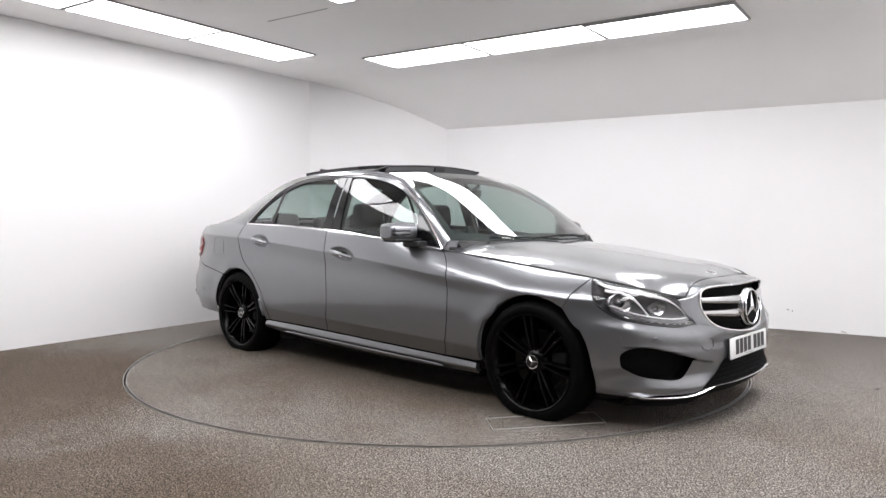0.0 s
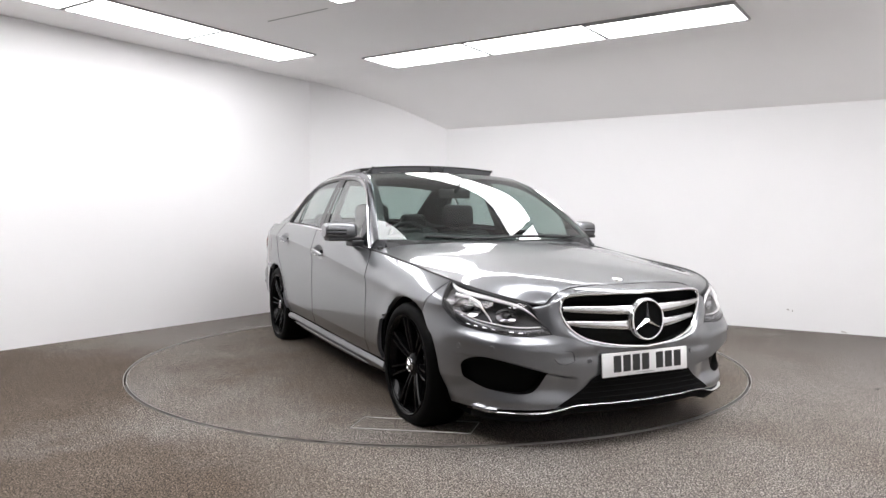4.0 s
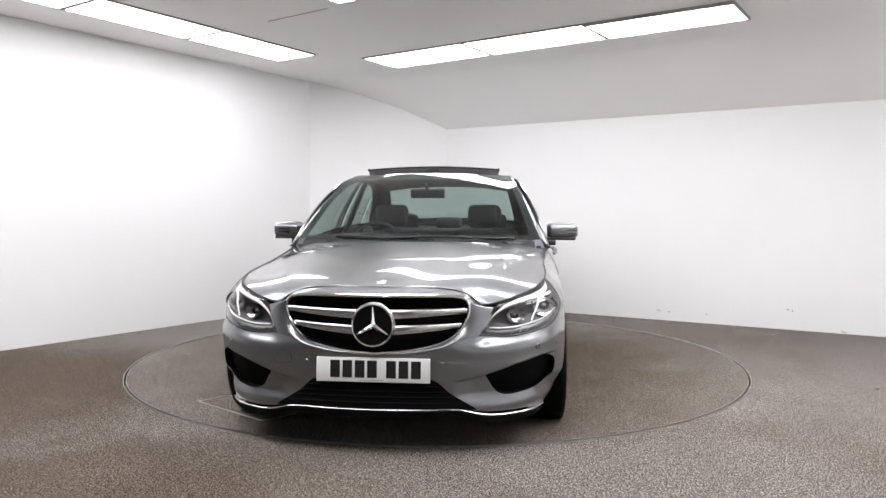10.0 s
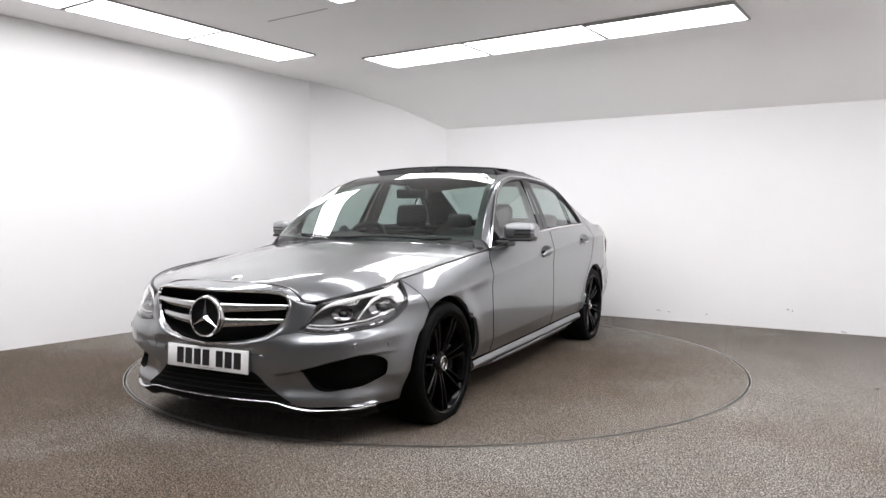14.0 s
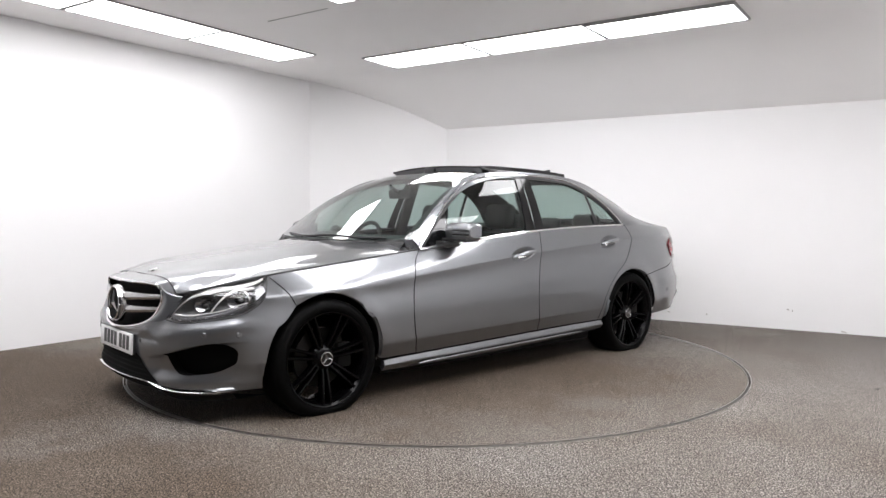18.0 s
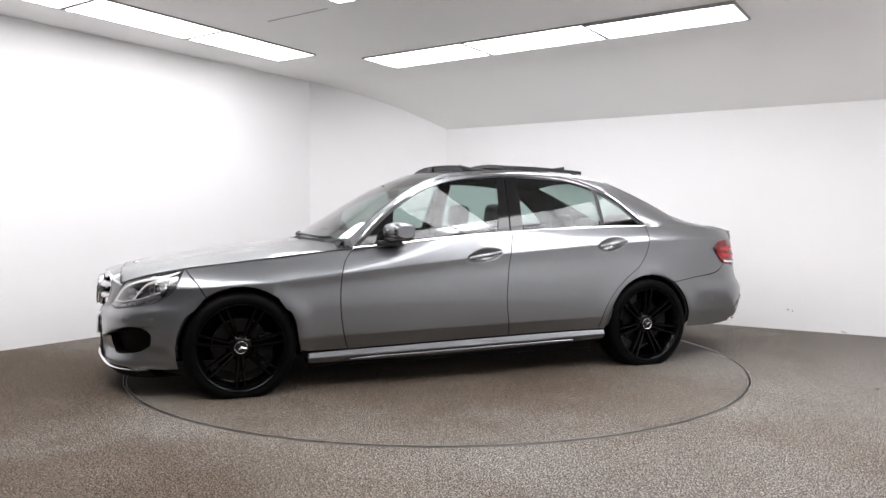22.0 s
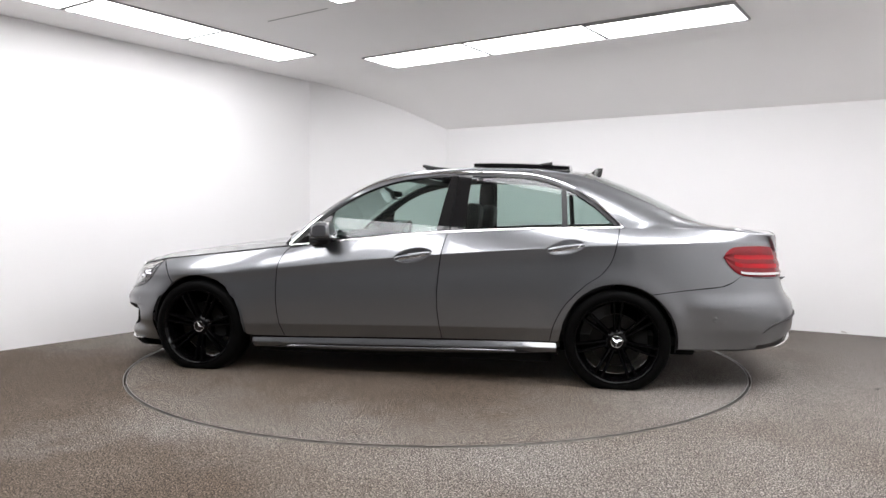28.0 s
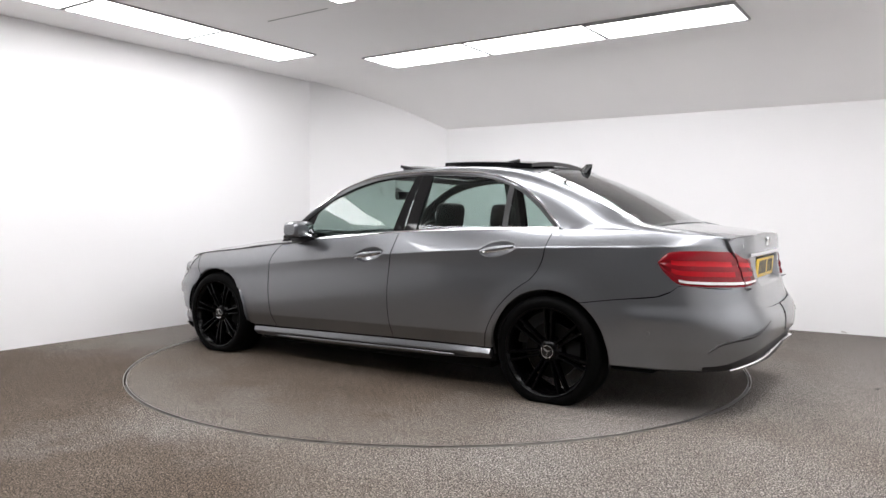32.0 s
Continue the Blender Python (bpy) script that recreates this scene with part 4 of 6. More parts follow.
# scuttle between bonnet and windscreen
cow = np.stack([bon[0] * (1 - k) + ws[0][np.round(np.linspace(0, 32, 121)).astype(int)] * k + np.array([0, 0, -0.020 * math.sin(math.pi * k) - 0.006]) for k in np.linspace(0, 1, 5)])
part("scuttle", mesh_of("scuttle", *sheet(cow[:, 17:104]), BLACK), BLACK, car, "black scuttle panel under the windscreen")
for cols, mat_ in ((slice(0, 6), PAINT), (slice(5, 18), BLACK), (slice(103, 116), BLACK), (slice(115, 121), PAINT)):
    foot = np.stack([bon[0, cols] * (1 - k) + cow[-1, cols] * k + np.array([0, 0, 0.004 * math.sin(math.pi * k)]) for k in np.linspace(0, 1, 9)])
    part("pillar_foot", mesh_of("pillar_foot", *sheet(foot), mat_), mat_, car)
for y0, y1, dx in ((0.08, 0.62, 0.0), (-0.52, 0.12, 0.03)):
    pts = [(0.985 - 0.22 * (y / 0.78)**2 - dx, y, 0.985 + 0.006 * math.sin(9 * y)) for y in np.linspace(y0, y1, 9)]
    w_ = part("wiper", tube(pts, 0.006, 6), BLACK, car, "black windscreen wiper")
    part("wiper_blade", tube([(x - 0.012, y, z - 0.006) for x, y, z in pts], 0.004, 6), RUBBER, w_)

# ---- side windows
BELTZ = spl((-1.468, 1.050), (-0.95, 1.040), (-0.350, 1.014), (0.19, 0.972), (0.55, 0.934), (0.755, 0.918))
bz = lambda x: float(BELTZ(x))


def inset_top(x0, x1, n=14):
    """The window's upper edge from x0 to x1, set in from the chrome line."""
    xs = np.linspace(x0, x1, n)
    out = []
    top = resample(WIN_TOP, 300)
    tg = np.gradient(top, axis=0)
    nn = np.stack([tg[:, 1], -tg[:, 0]], 1)
    nn = nn / np.linalg.norm(nn, axis=1, keepdims=True)
    nn = np.where(nn[:, 1:] > 0, -nn, nn)
    ins = top + nn * 0.022
    order = np.argsort(ins[:, 0])
    return [(x, float(np.interp(x, ins[order, 0], ins[order, 1]))) for x in xs]


def side_glass(name, bottom, top, left, right, mat, parent, out=-0.004, label="", n=(20, 14)):
    c = coons(bottom, top, left, right, *n)
    r = both(name, on_glass(c, out), mat, parent, 0.0, True, label)
    return r


def edge(x0, z0, x1, z1):
    return [(x0, z0), (x1, z1)]


fb, ft = (-0.262, bz(-0.262) + 0.012), inset_top(-0.335, 0.60)
side_glass("front_window", [fb, (0.15, bz(0.15) + 0.012), (0.50, bz(0.50) + 0.012)], ft[:-2], edge(*fb, *ft[0]), edge(0.50, bz(0.50) + 0.012, *ft[-3]), GLASS, panel_fd, label="tinted front door window")
fq = [(0.50, bz(0.50) + 0.012), (0.72, bz(0.72) + 0.010)]
side_glass("mirror_triangle", fq, [ft[-3], ft[-2], (0.72, bz(0.72) + 0.014)], edge(*fq[0], *ft[-3]), edge(*fq[1], 0.72, bz(0.72) + 0.014), GLOSS, panel_fd, label="black triangle behind the door mirror")
rt = inset_top(-1.075, -0.478)
side_glass("rear_window_glass", [(-1.088, bz(-1.088) + 0.012), (-0.452, bz(-0.452) + 0.012)], rt, edge(-1.088, bz(-1.088) + 0.012, *rt[0]), edge(-0.452, bz(-0.452) + 0.012, *rt[-1]), GLASS, panel_rd, label="tinted rear door window")
qt = inset_top(-1.430, -1.112, 16)
side_glass("quarter_window", [(-1.425, bz(-1.425) + 0.010), (-1.125, bz(-1.125) + 0.012)], qt, edge(-1.425, bz(-1.425) + 0.010, *qt[0]), edge(-1.125, bz(-1.125) + 0.012, *qt[-1]), GLASS, panel_rd, label="tinted quarter window")
# pillars and dividers in gloss black
pt = inset_top(-0.478, -0.335, 6)
side_glass("door_pillar", [(-0.452, bz(-0.452)), (-0.360, bz(-0.36))], pt[:4], edge(-0.452, bz(-0.452), *pt[0]), edge(-0.360, bz(-0.36), *pt[3]), GLOSS, panel_rd, 0.004, "gloss black pillar trim", (6, 14))
side_glass("door_pillar", [(-0.350, bz(-0.350)), (-0.262, bz(-0.262))], pt[3:], edge(-0.350, bz(-0.350), pt[3][0] + 0.008, pt[3][1]), edge(-0.262, bz(-0.262), *pt[5]), GLOSS, panel_fd, 0.003, "gloss black pillar trim", (6, 14))
side_glass("window_divider", [(-1.125, bz(-1.125)), (-1.088, bz(-1.088))], inset_top(-1.112, -1.075, 3), edge(-1.125, bz(-1.125), *inset_top(-1.112, -1.075, 2)[0]), edge(-1.088, bz(-1.088), *rt[0]), BLACK, panel_rd, 0.004, "black window divider", (4, 14))
# black frame strip along the window's top and chrome line all round
top2 = resample(WIN_TOP, 120)
tg_ = np.gradient(top2, axis=0)
nn_ = np.stack([tg_[:, 1], -tg_[:, 0]], 1)
nn_ = nn_ / np.linalg.norm(nn_, axis=1, keepdims=True)
nn_ = np.where(nn_[:, 1:] > 0, -nn_, nn_)
strip = np.stack([top2 + nn_ * k for k in (0.0, 0.013, 0.026)], 1)
both("window_frame", on_glass(strip, 0.001), BLACK, car, 0.0, False, "black upper window frame")
chrome_top = on_glass(top2, 0.010)
belt_x = np.linspace(0.755, -1.468, 80)
belt_p = np.stack([belt_x, (glass_y(belt_x, BELTZ(belt_x)) + 0.012), BELTZ(belt_x) + 0.001], 1)
for sgn in (1, -1):
    part("window_chrome", tube([tuple(q * np.array([1, sgn, 1])) for q in chrome_top], 0.0052, 6), CHROME, car, "chrome strip round the side windows")
    bw = np.stack([belt_p + np.array([0, 0.011, -0.005]), belt_p + np.array([0, 0.009, 0.003]), belt_p + np.array([0, -0.006, 0.005])], 1) * np.array([1, sgn, 1])
    part("belt_moulding", mesh_of("belt_moulding", *sheet(bw, 0.0, sgn > 0), CHROME), CHROME, car, "chrome moulding under the side windows")
# flange that closes the gap between belt and panels
fl = np.stack([belt_p + np.array([0, 0.010, -0.005]), np.stack([belt_x, side_y(belt_x, BELTZ(belt_x) - 0.012), BELTZ(belt_x) - 0.014], 1)], 1)
both("belt_flange", fl, PAINT, car, 0.0, False)


# ---------------------------------------------------------------- front: grille, headlamps, lower intake, plate
GI = [(2.272, 0.0, 0.755), (2.250, 0.20, 0.756), (2.200, 0.355, 0.752), (2.180, 0.412, 0.738), (2.174, 0.428, 0.700), (2.180, 0.415, 0.645), (2.205, 0.375, 0.585), (2.240, 0.300, 0.542), (2.290, 0.16, 0.513), (2.312, 0.0, 0.500)]
GI = [(blunt(x, y), y, z) for x, y, z in GI]
HF = keyed(HC, 8)[-1]
GO = [(HF[0] + 0.001, 0.0, HF[1] - 0.002), *[tuple(bon[-1][60 + k]) for k in (26, 50, 60)]]
GO += [tuple(shell(*q)) for q in Y((0.535, 0.690), (0.478, 0.578), (0.405, 0.558), (0.33, 0.528), (0.20, 0.500), (0.0, 0.492))]
ka, kb = keyed(GI, 8), keyed(GO, 8)
vv = np.linspace(0, 1, 9)[None, :, None]
sur = (1 - vv) * ka[:, None] + vv * kb[:, None]
sur[..., 0] += 0.010 * np.sin(np.pi * vv[..., 0])
gv, gf = sheet(sur, 0.0, True)
gsur = part("grille_surround", mesh_of("grille_surround", np.vstack([gv, gv * np.array([1, -1, 1])]), np.vstack([gf, gf[:, ::-1] + len(gv)]), PAINT, True, 40), PAINT, car)
ring = [tuple(q) for q in ka] + [(q[0], -q[1], q[2]) for q in ka[-2:0:-1]]
part("grille_frame", tube(ring, 0.0075, 8, True), CHROME, gsur, "chrome grille frame")
backing = np.stack([ka + np.array([-0.045, 0, 0]), (ka * np.array([1, 0, 1])) + np.array([-0.040, 0, 0])], 1)
bv, bf = sheet(backing)
part("grille_mesh", mesh_of("grille_mesh", np.vstack([bv, bv * np.array([1, -1, 1])]), np.vstack([bf, bf[:, ::-1] + len(bv)]), MESHBLACK), MESHBLACK, gsur, "black grille mesh")
wallr = np.stack([np.array(ring), np.array(ring) + np.array([-0.045, 0, 0])], 1)
part("grille_well", mesh_of("grille_well", *sheet(wallr), MESHBLACK), MESHBLACK, gsur)
for sgn in (1, -1):
    for z0, z1, y1 in ((0.690, 0.676, 0.418), (0.622, 0.604, 0.392)):
        pts = []
        for k in range(13):
            t = k / 12
            y = 0.075 + (y1 - 0.075) * t
            pts.append((blunt(2.288 - 0.112 * t**1.7, y), y, z1 + (z0 - z1) * t * 0.9, 0.044 - 0.018 * t))
        V, F = [], []
        for x, y, z, h in pts:
            for dx, dz in ((-0.02, -h * 0.5), (0.004, -h * 0.5), (0.010, -h * 0.25), (0.008, h * 0.3), (0.0, h * 0.5), (-0.02, h * 0.5)):
                V.append((x + dx, sgn * y, z + dz))
        for k in range(12):
            for i in range(5):
                f = (k * 6 + i, k * 6 + i + 1, (k + 1) * 6 + i + 1, (k + 1) * 6 + i)
                F.append(f if sgn < 0 else f[::-1])
        part("grille_bar", mesh_of("grille_bar", V, F, SATIN, True, 50), SATIN, gsur, "satin silver grille louvre")


def star(parent, r, x, y, z, m, back=True):
    """A round chrome emblem: ring, three tapered arms and a black ground, facing +x."""
    e = part("emblem", tube([(0, r * math.cos(2 * math.pi * k / 40), r * math.sin(2 * math.pi * k / 40)) for k in range(40)], r * 0.055, 8, True), CHROME, parent, "round chrome emblem with three arms")
    V, F = [], []
    for k in range(3):
        a = radians(90 + 120 * k)
        d, s = Vector((0, math.cos(a), math.sin(a))), Vector((0, -math.sin(a), math.cos(a)))
        o = len(V)
        V += [Vector((0.012 * r / 0.09, 0, 0)), s * r * 0.13 - d * r * -0.06, d * r * 0.97, -s * r * 0.13 - d * r * -0.06]
        F += [(o, o + 2, o + 1), (o, o + 3, o + 2)]
    part("emblem_arms", mesh_of("emblem_arms", V, [f[::-1] for f in F], CHROME, False), CHROME, e)
    if back:
        bm = bmesh.new()
        bmesh.ops.create_circle(bm, cap_ends=True, segments=40, radius=r)
        moved(bm, Matrix.Rotation(radians(90), 4, "Y") @ Matrix.Translation((0, 0, 0)))
        part("emblem_ground", moved(bm, Matrix.Translation((-r * 0.08, 0, 0))), MESHBLACK, e, "black ground")
    e.matrix_basis = m
    return e


star(gsur, 0.093, 0, 0, 0, pose(2.274, 0, 0.628, 0, -4, 0))
part("emblem_boss", revolve([(0.103, -0.02), (0.102, 0.003), (0.098, 0.008), (0.094, 0.005), (0.092, -0.02)], 48), SATIN, gsur, "silver boss round the emblem").matrix_basis = pose(2.258, 0, 0.628, 0, 0, -90)

# lower intake, splitter, valance
LI = [(0.0, 0.388), (0.235, 0.386), (0.285, 0.372), (0.345, 0.320), (0.462, 0.247)]
LIB = [(0.0, 0.250), (0.235, 0.250), (0.285, 0.250), (0.345, 0.249), (0.462, 0.242)]
ca, cb = keyed(Y(*LI), 8), keyed(Y(*LIB), 8)
lowp = np.stack([ca * (1 - k) + cb * k for k in np.linspace(0, 1, 8)], 1)
lv = shell(lowp[..., 0], lowp[..., 1], 0.003)
v0, f0 = sheet(lv)
part("lower_intake", mesh_of("lower_intake", np.vstack([v0, v0 * np.array([1, -1, 1])]), np.vstack([f0, f0[:, ::-1] + len(v0)]), MESHBLACK), MESHBLACK, bumper, "black lower air intake")
for z in (0.275, 0.30, 0.325, 0.35):
    hw = float(np.interp(z, [0.258, 0.32, 0.372], [0.41, 0.34, 0.28]))
    pts = [tuple(shell(s_y(abs(y), z), z, 0.006) * np.array([1, 1 if y >= 0 else -1, 1])) for y in np.linspace(-hw, hw, 25)]
    part("intake_slat", tube(pts, 0.003, 5), MESHBLACK, bumper)
SPL = [*Y((0.0, 0.246), (0.20, 0.248), (0.34, 0.250), (0.40, 0.246), (0.46, 0.232), (0.52, 0.222), (0.64, 0.220), (0.74, 0.220)), *X((2.02, 0.222), (1.95, 0.226))]
sp = resample(SPL, 70)
sp3 = shell(sp[:, 0], sp[:, 1], 0.016)
sp_full = np.vstack([sp3[::-1] * np.array([1, -1, 1]), sp3[1:]])
thin_ = np.interp(np.abs(sp_full[:, 1]), [0.40, 0.50], [0.5, 1.0])[:, None]
sb = np.stack([sp_full + thin_ * np.array([-0.03, 0, -0.006]), sp_full + thin_ * np.array([-0.002, 0, -0.004]), sp_full + thin_ * np.array([0, 0, -0.001]), sp_full + thin_ * np.array([-0.002, 0, 0.002]), sp_full + thin_ * np.array([-0.03, 0, 0.004])], 1)
part("splitter", mesh_of("splitter", *sheet(sb), CHROME, True, 60), CHROME, bumper, "bright chrome splitter along the bumper's foot")
val = np.stack([sp_full + np.array([-0.01, 0, -0.012]), sp_full * np.array([1, 0.98, 1]) + np.array([-0.05, 0, -0.05]), sp_full * np.array([1, 0.94, 1]) + np.array([-0.30, 0, -0.06])], 1)
part("front_valance", mesh_of("front_valance", *sheet(val), DARK), DARK, bumper)

# number plates with plain bars in place of the characters
def plate(parent, m, mat, label):
    p = part("number_plate", box(-0.004, -0.260, -0.0555, 0.004, 0.260, 0.0555, 0.003), mat, parent, label)
    p.matrix_basis = m
    y = 0.222
    for k in range(7):
        if k == 3:
            y -= 0.030
        part("plate_bar", box(0.004, y - 0.048, -0.036, 0.0052, y - 0.004, 0.042), INK, p)
        y -= 0.0565
    part("plate_bar", box(0.004, -0.06, -0.0475, 0.0052, 0.05, -0.0445), ALU, p)
    return p


PLATE_X = 2.250
plate(bumper, pose(PLATE_X + 0.012, 0, 0.425, 0, -3, 0), WHITE, "white number plate with dark bars")
part("plate_holder", box(PLATE_X - 0.06, -0.255, 0.372, PLATE_X + 0.006, 0.255, 0.478, 0.004), BLACK, bumper)

# parking sensors and the tow-eye cover
for y, z in ((0.313, 0.450), (0.735, 0.512), (0.835, 0.512)):
    for sgn in (1, -1):
        q = shell(s_y(y, z), z, 0.001 if y < 0.5 else (0.009 if y < 0.8 else 0.002)) * np.array([1, sgn, 1])
        ang = math.degrees(math.atan2(q[1], 0.9)) if y < 0.5 else sgn * (48 if y < 0.8 else 72)
        part("parking_sensor", revolve([(0.0, 0.001), (0.009, 0.001), (0.0095, -0.002), (0.012, -0.002), (0.0125, 0.0015), (0.014, 0.0)], 20), PAINT, bumper).matrix_basis = Matrix.Translation(q) @ pose(0, 0, 0, 0, 0, ang - 90)
tow = resample(Y((0.385, 0.450), (0.395, 0.490), (0.425, 0.500), (0.480, 0.490), (0.475, 0.455), (0.440, 0.438), (0.385, 0.450)), 40)
tow3 = shell(tow[:, 0], tow[:, 1], 0.0006) * np.array([1, -1, 1])
part("tow_eye_cover", tube([tuple(q) for q in tow3[:-1]], 0.0016, 5, True), BLACK, bumper, "outline of the tow-eye cover")

# ---- headlamps
HL_TOP = [*Y((0.560, 0.711), (0.62, 0.730), (0.72, 0.763)), *X((1.745, 0.803))]
HL_IN = Y((0.474, 0.572), (0.497, 0.625), (0.535, 0.690), (0.560, 0.711))
hp = coons(HL_LOW, HL_TOP, HL_IN, [HL_LOW[-1], HL_TOP[-1]], 44, 16, (1, 1, 1, 0))
hq = shrink(hp, 0.003)


def lamp_pt(u, v, out):
    i, j = u * (hp.shape[0] - 1), v * (hp.shape[1] - 1)
    i0, j0 = min(int(i), hp.shape[0] - 2), min(int(j), hp.shape[1] - 2)
    a, b = i - i0, j - j0
    q = hp[i0, j0] * (1 - a) * (1 - b) + hp[i0 + 1, j0] * a * (1 - b) + hp[i0, j0 + 1] * (1 - a) * b + hp[i0 + 1, j0 + 1] * a * b
    return shell(q[0], q[1]) + np.array([out, out * 0.45, 0])


for sgn in (1, -1):
    mk = lambda P: P * np.array([1, sgn, 1])
    lens = part("headlamp", mesh_of("headlamp", *(sheet(mk(shell(hq[..., 0], hq[..., 1], 0.002)), 0, sgn < 0)), LENS), LENS, car, "clear headlamp with two chrome-ringed projectors")
    lens.visible_shadow = False
    deep = np.sin(np.pi * np.linspace(0, 1, 44))[:, None]**0.5 * np.sin(np.pi * np.linspace(0.0, 1, 16))[None, :]**0.5
    hs = shell(hq[..., 0], hq[..., 1])
    hs = hs + np.stack([-0.075 * deep, -0.035 * deep, 0 * deep], -1)
    part("housing", mesh_of("housing", *sheet(mk(hs), 0, sgn > 0), LAMPDARK), LAMPDARK, lens, "dark grey lamp housing")
    edge_l = np.concatenate([hq[:, 0], hq[-1, 1:], hq[-2::-1, -1], hq[0, -2:0:-1]])
    part("lamp_seal", tube([tuple(mk(q)) for q in shell(edge_l[:, 0], edge_l[:, 1], 0.001)], 0.0035, 5, True), BLACK, lens, "black seal")
    for u, v, r in ((0.27, 0.46, 0.046), (0.59, 0.47, 0.062)):
        c = mk(lamp_pt(u, v, -0.050))
        m = Matrix.Translation(c) @ pose(0, 0, 0, 0, 0, -90 + sgn * 28)
        bowl = part("projector", revolve([(0.0, -0.020), (r * 0.45, -0.016), (r * 0.50, 0.002), (r * 0.66, 0.004), (r, 0.020), (r * 1.02, 0.018), (r * 1.0, -0.02)], 28), DARKCHROME, lens, "chrome reflector bowl")
        bowl.matrix_basis = m @ Matrix.Diagonal((1.1, 1, 0.78, 1))
        ball = bmesh.new()
        bmesh.ops.create_uvsphere(ball, u_segments=20, v_segments=12, radius=r * 0.36)
        part("projector_lens", ball, LENSGLASS, bowl, "glass projector lens").matrix_basis = pose(0, -0.012, 0)

    def ribbon(path, w, out, mat, label=""):
        """A flat band inside the lamp along (u, v) keys, w high in v."""
        k = resample(path, 24)
        P = np.array([[lamp_pt(u, min(max(v + d * w, 0.01), 0.99), out + 0.006 * (1 - d * d)) for d in (-1, -0.5, 0, 0.5, 1)] for u, v in k])
        part("light_guide", mesh_of("light_guide", *sheet(mk(P), 0, sgn < 0), mat, True, 60), mat, lens, label)

    ribbon([(0.03, 0.20), (0.05, 0.55), (0.14, 0.78), (0.32, 0.84), (0.55, 0.85), (0.92, 0.80)], 0.060, -0.010, CLEAR, "pale upper light band")
    ribbon([(0.40, 0.24), (0.45, 0.50), (0.52, 0.68), (0.64, 0.74), (0.78, 0.66)], 0.045, -0.014, CLEAR, "pale divider between the lamps")
    ribbon([(0.04, 0.11), (0.25, 0.10), (0.50, 0.12), (0.70, 0.20)], 0.085, -0.010, LAMPGREY, "grey daytime light strip")
    ribbon([(0.05, 0.22), (0.28, 0.215), (0.50, 0.235), (0.66, 0.31), (0.71, 0.27)], 0.018, -0.006, CLEAR, "bright line over the daytime light")
    for k in range(9):
        u = 0.07 + 0.062 * k
        p0, p1 = mk(lamp_pt(u, 0.085, -0.002)), mk(lamp_pt(u + 0.030, 0.085, -0.002))
        part("light_segment", tube([tuple(p0), tuple(p1)], 0.0034, 6), DARKCHROME, lens)
    for k in range(7):
        v = 0.30 + 0.07 * k
        part("lamp_fin", tube([tuple(mk(lamp_pt(0.74, v, -0.034))), tuple(mk(lamp_pt(0.84, v + 0.02, -0.028)))], 0.003, 5), DARKCHROME, lens)


# ---------------------------------------------------------------- rear: bumper, tail lamps, exhaust trims
AR = arch(-WB - 0.005, 185, 124, 8)
RB_TOP = [*X(AR[-1], *TAILJOINT[1:-1]), *UNDER_TAIL, *LID_LOW[1:]]
RB_LOW = [*X((-1.803, 0.296), (-2.05, 0.297), (-2.28, 0.302)), *YR((0.78, 0.312), (0.71, 0.335), (0.62, 0.385), (0.45, 0.430), (0.0, 0.435))]
rbp = coons(RB_LOW, RB_TOP, X((-1.803, 0.296), *AR[1:]), YR((0.0, 0.435), (0.0, 0.605)), 90, 26, (1, 1, 0, 1))
rbq = shrink(rbp, 0.0024)
rb0, rb1 = shell(rbq[..., 0], rbq[..., 1], 0.002), shell(rbq[..., 0], rbq[..., 1], 1.0)
rz = rbq[..., 1]
shelf_r = 0.013 * np.where(rz > 0.565, 1 - smooth(0.565, 0.66, rz), np.clip(1 - (0.565 - rz) / 0.22, 0, 1)) * smooth(-1.80, -2.0, rb0[..., 0])
rv, rfc = sheet(rb0 + (rb1 - rb0) * shelf_r[..., None], 0.0, True)
rear_bumper = part("rear_bumper", mesh_of("rear_bumper", np.vstack([rv, rv * np.array([1, -1, 1])]), np.vstack([rfc, rfc[:, ::-1] + len(rv)]), PAINT, True, 40), PAINT, car)
rlow = resample(RB_LOW, 60)
rl_top, rl_bot = shell(rlow[:, 0], rlow[:, 1], -0.004), shell(rlow[:, 0], rlow[:, 1] - np.interp(np.linspace(0, 1, 60), [0, 0.3, 0.5, 0.65, 1], [0.02, 0.03, 0.06, 0.12, 0.17]), -0.035)
dif = np.stack([rl_top * (1 - k) + rl_bot * k for k in np.linspace(0, 1, 5)], 1)
both("rear_diffuser", dif, BLACK, rear_bumper, 0.0, False, "black rear valance")
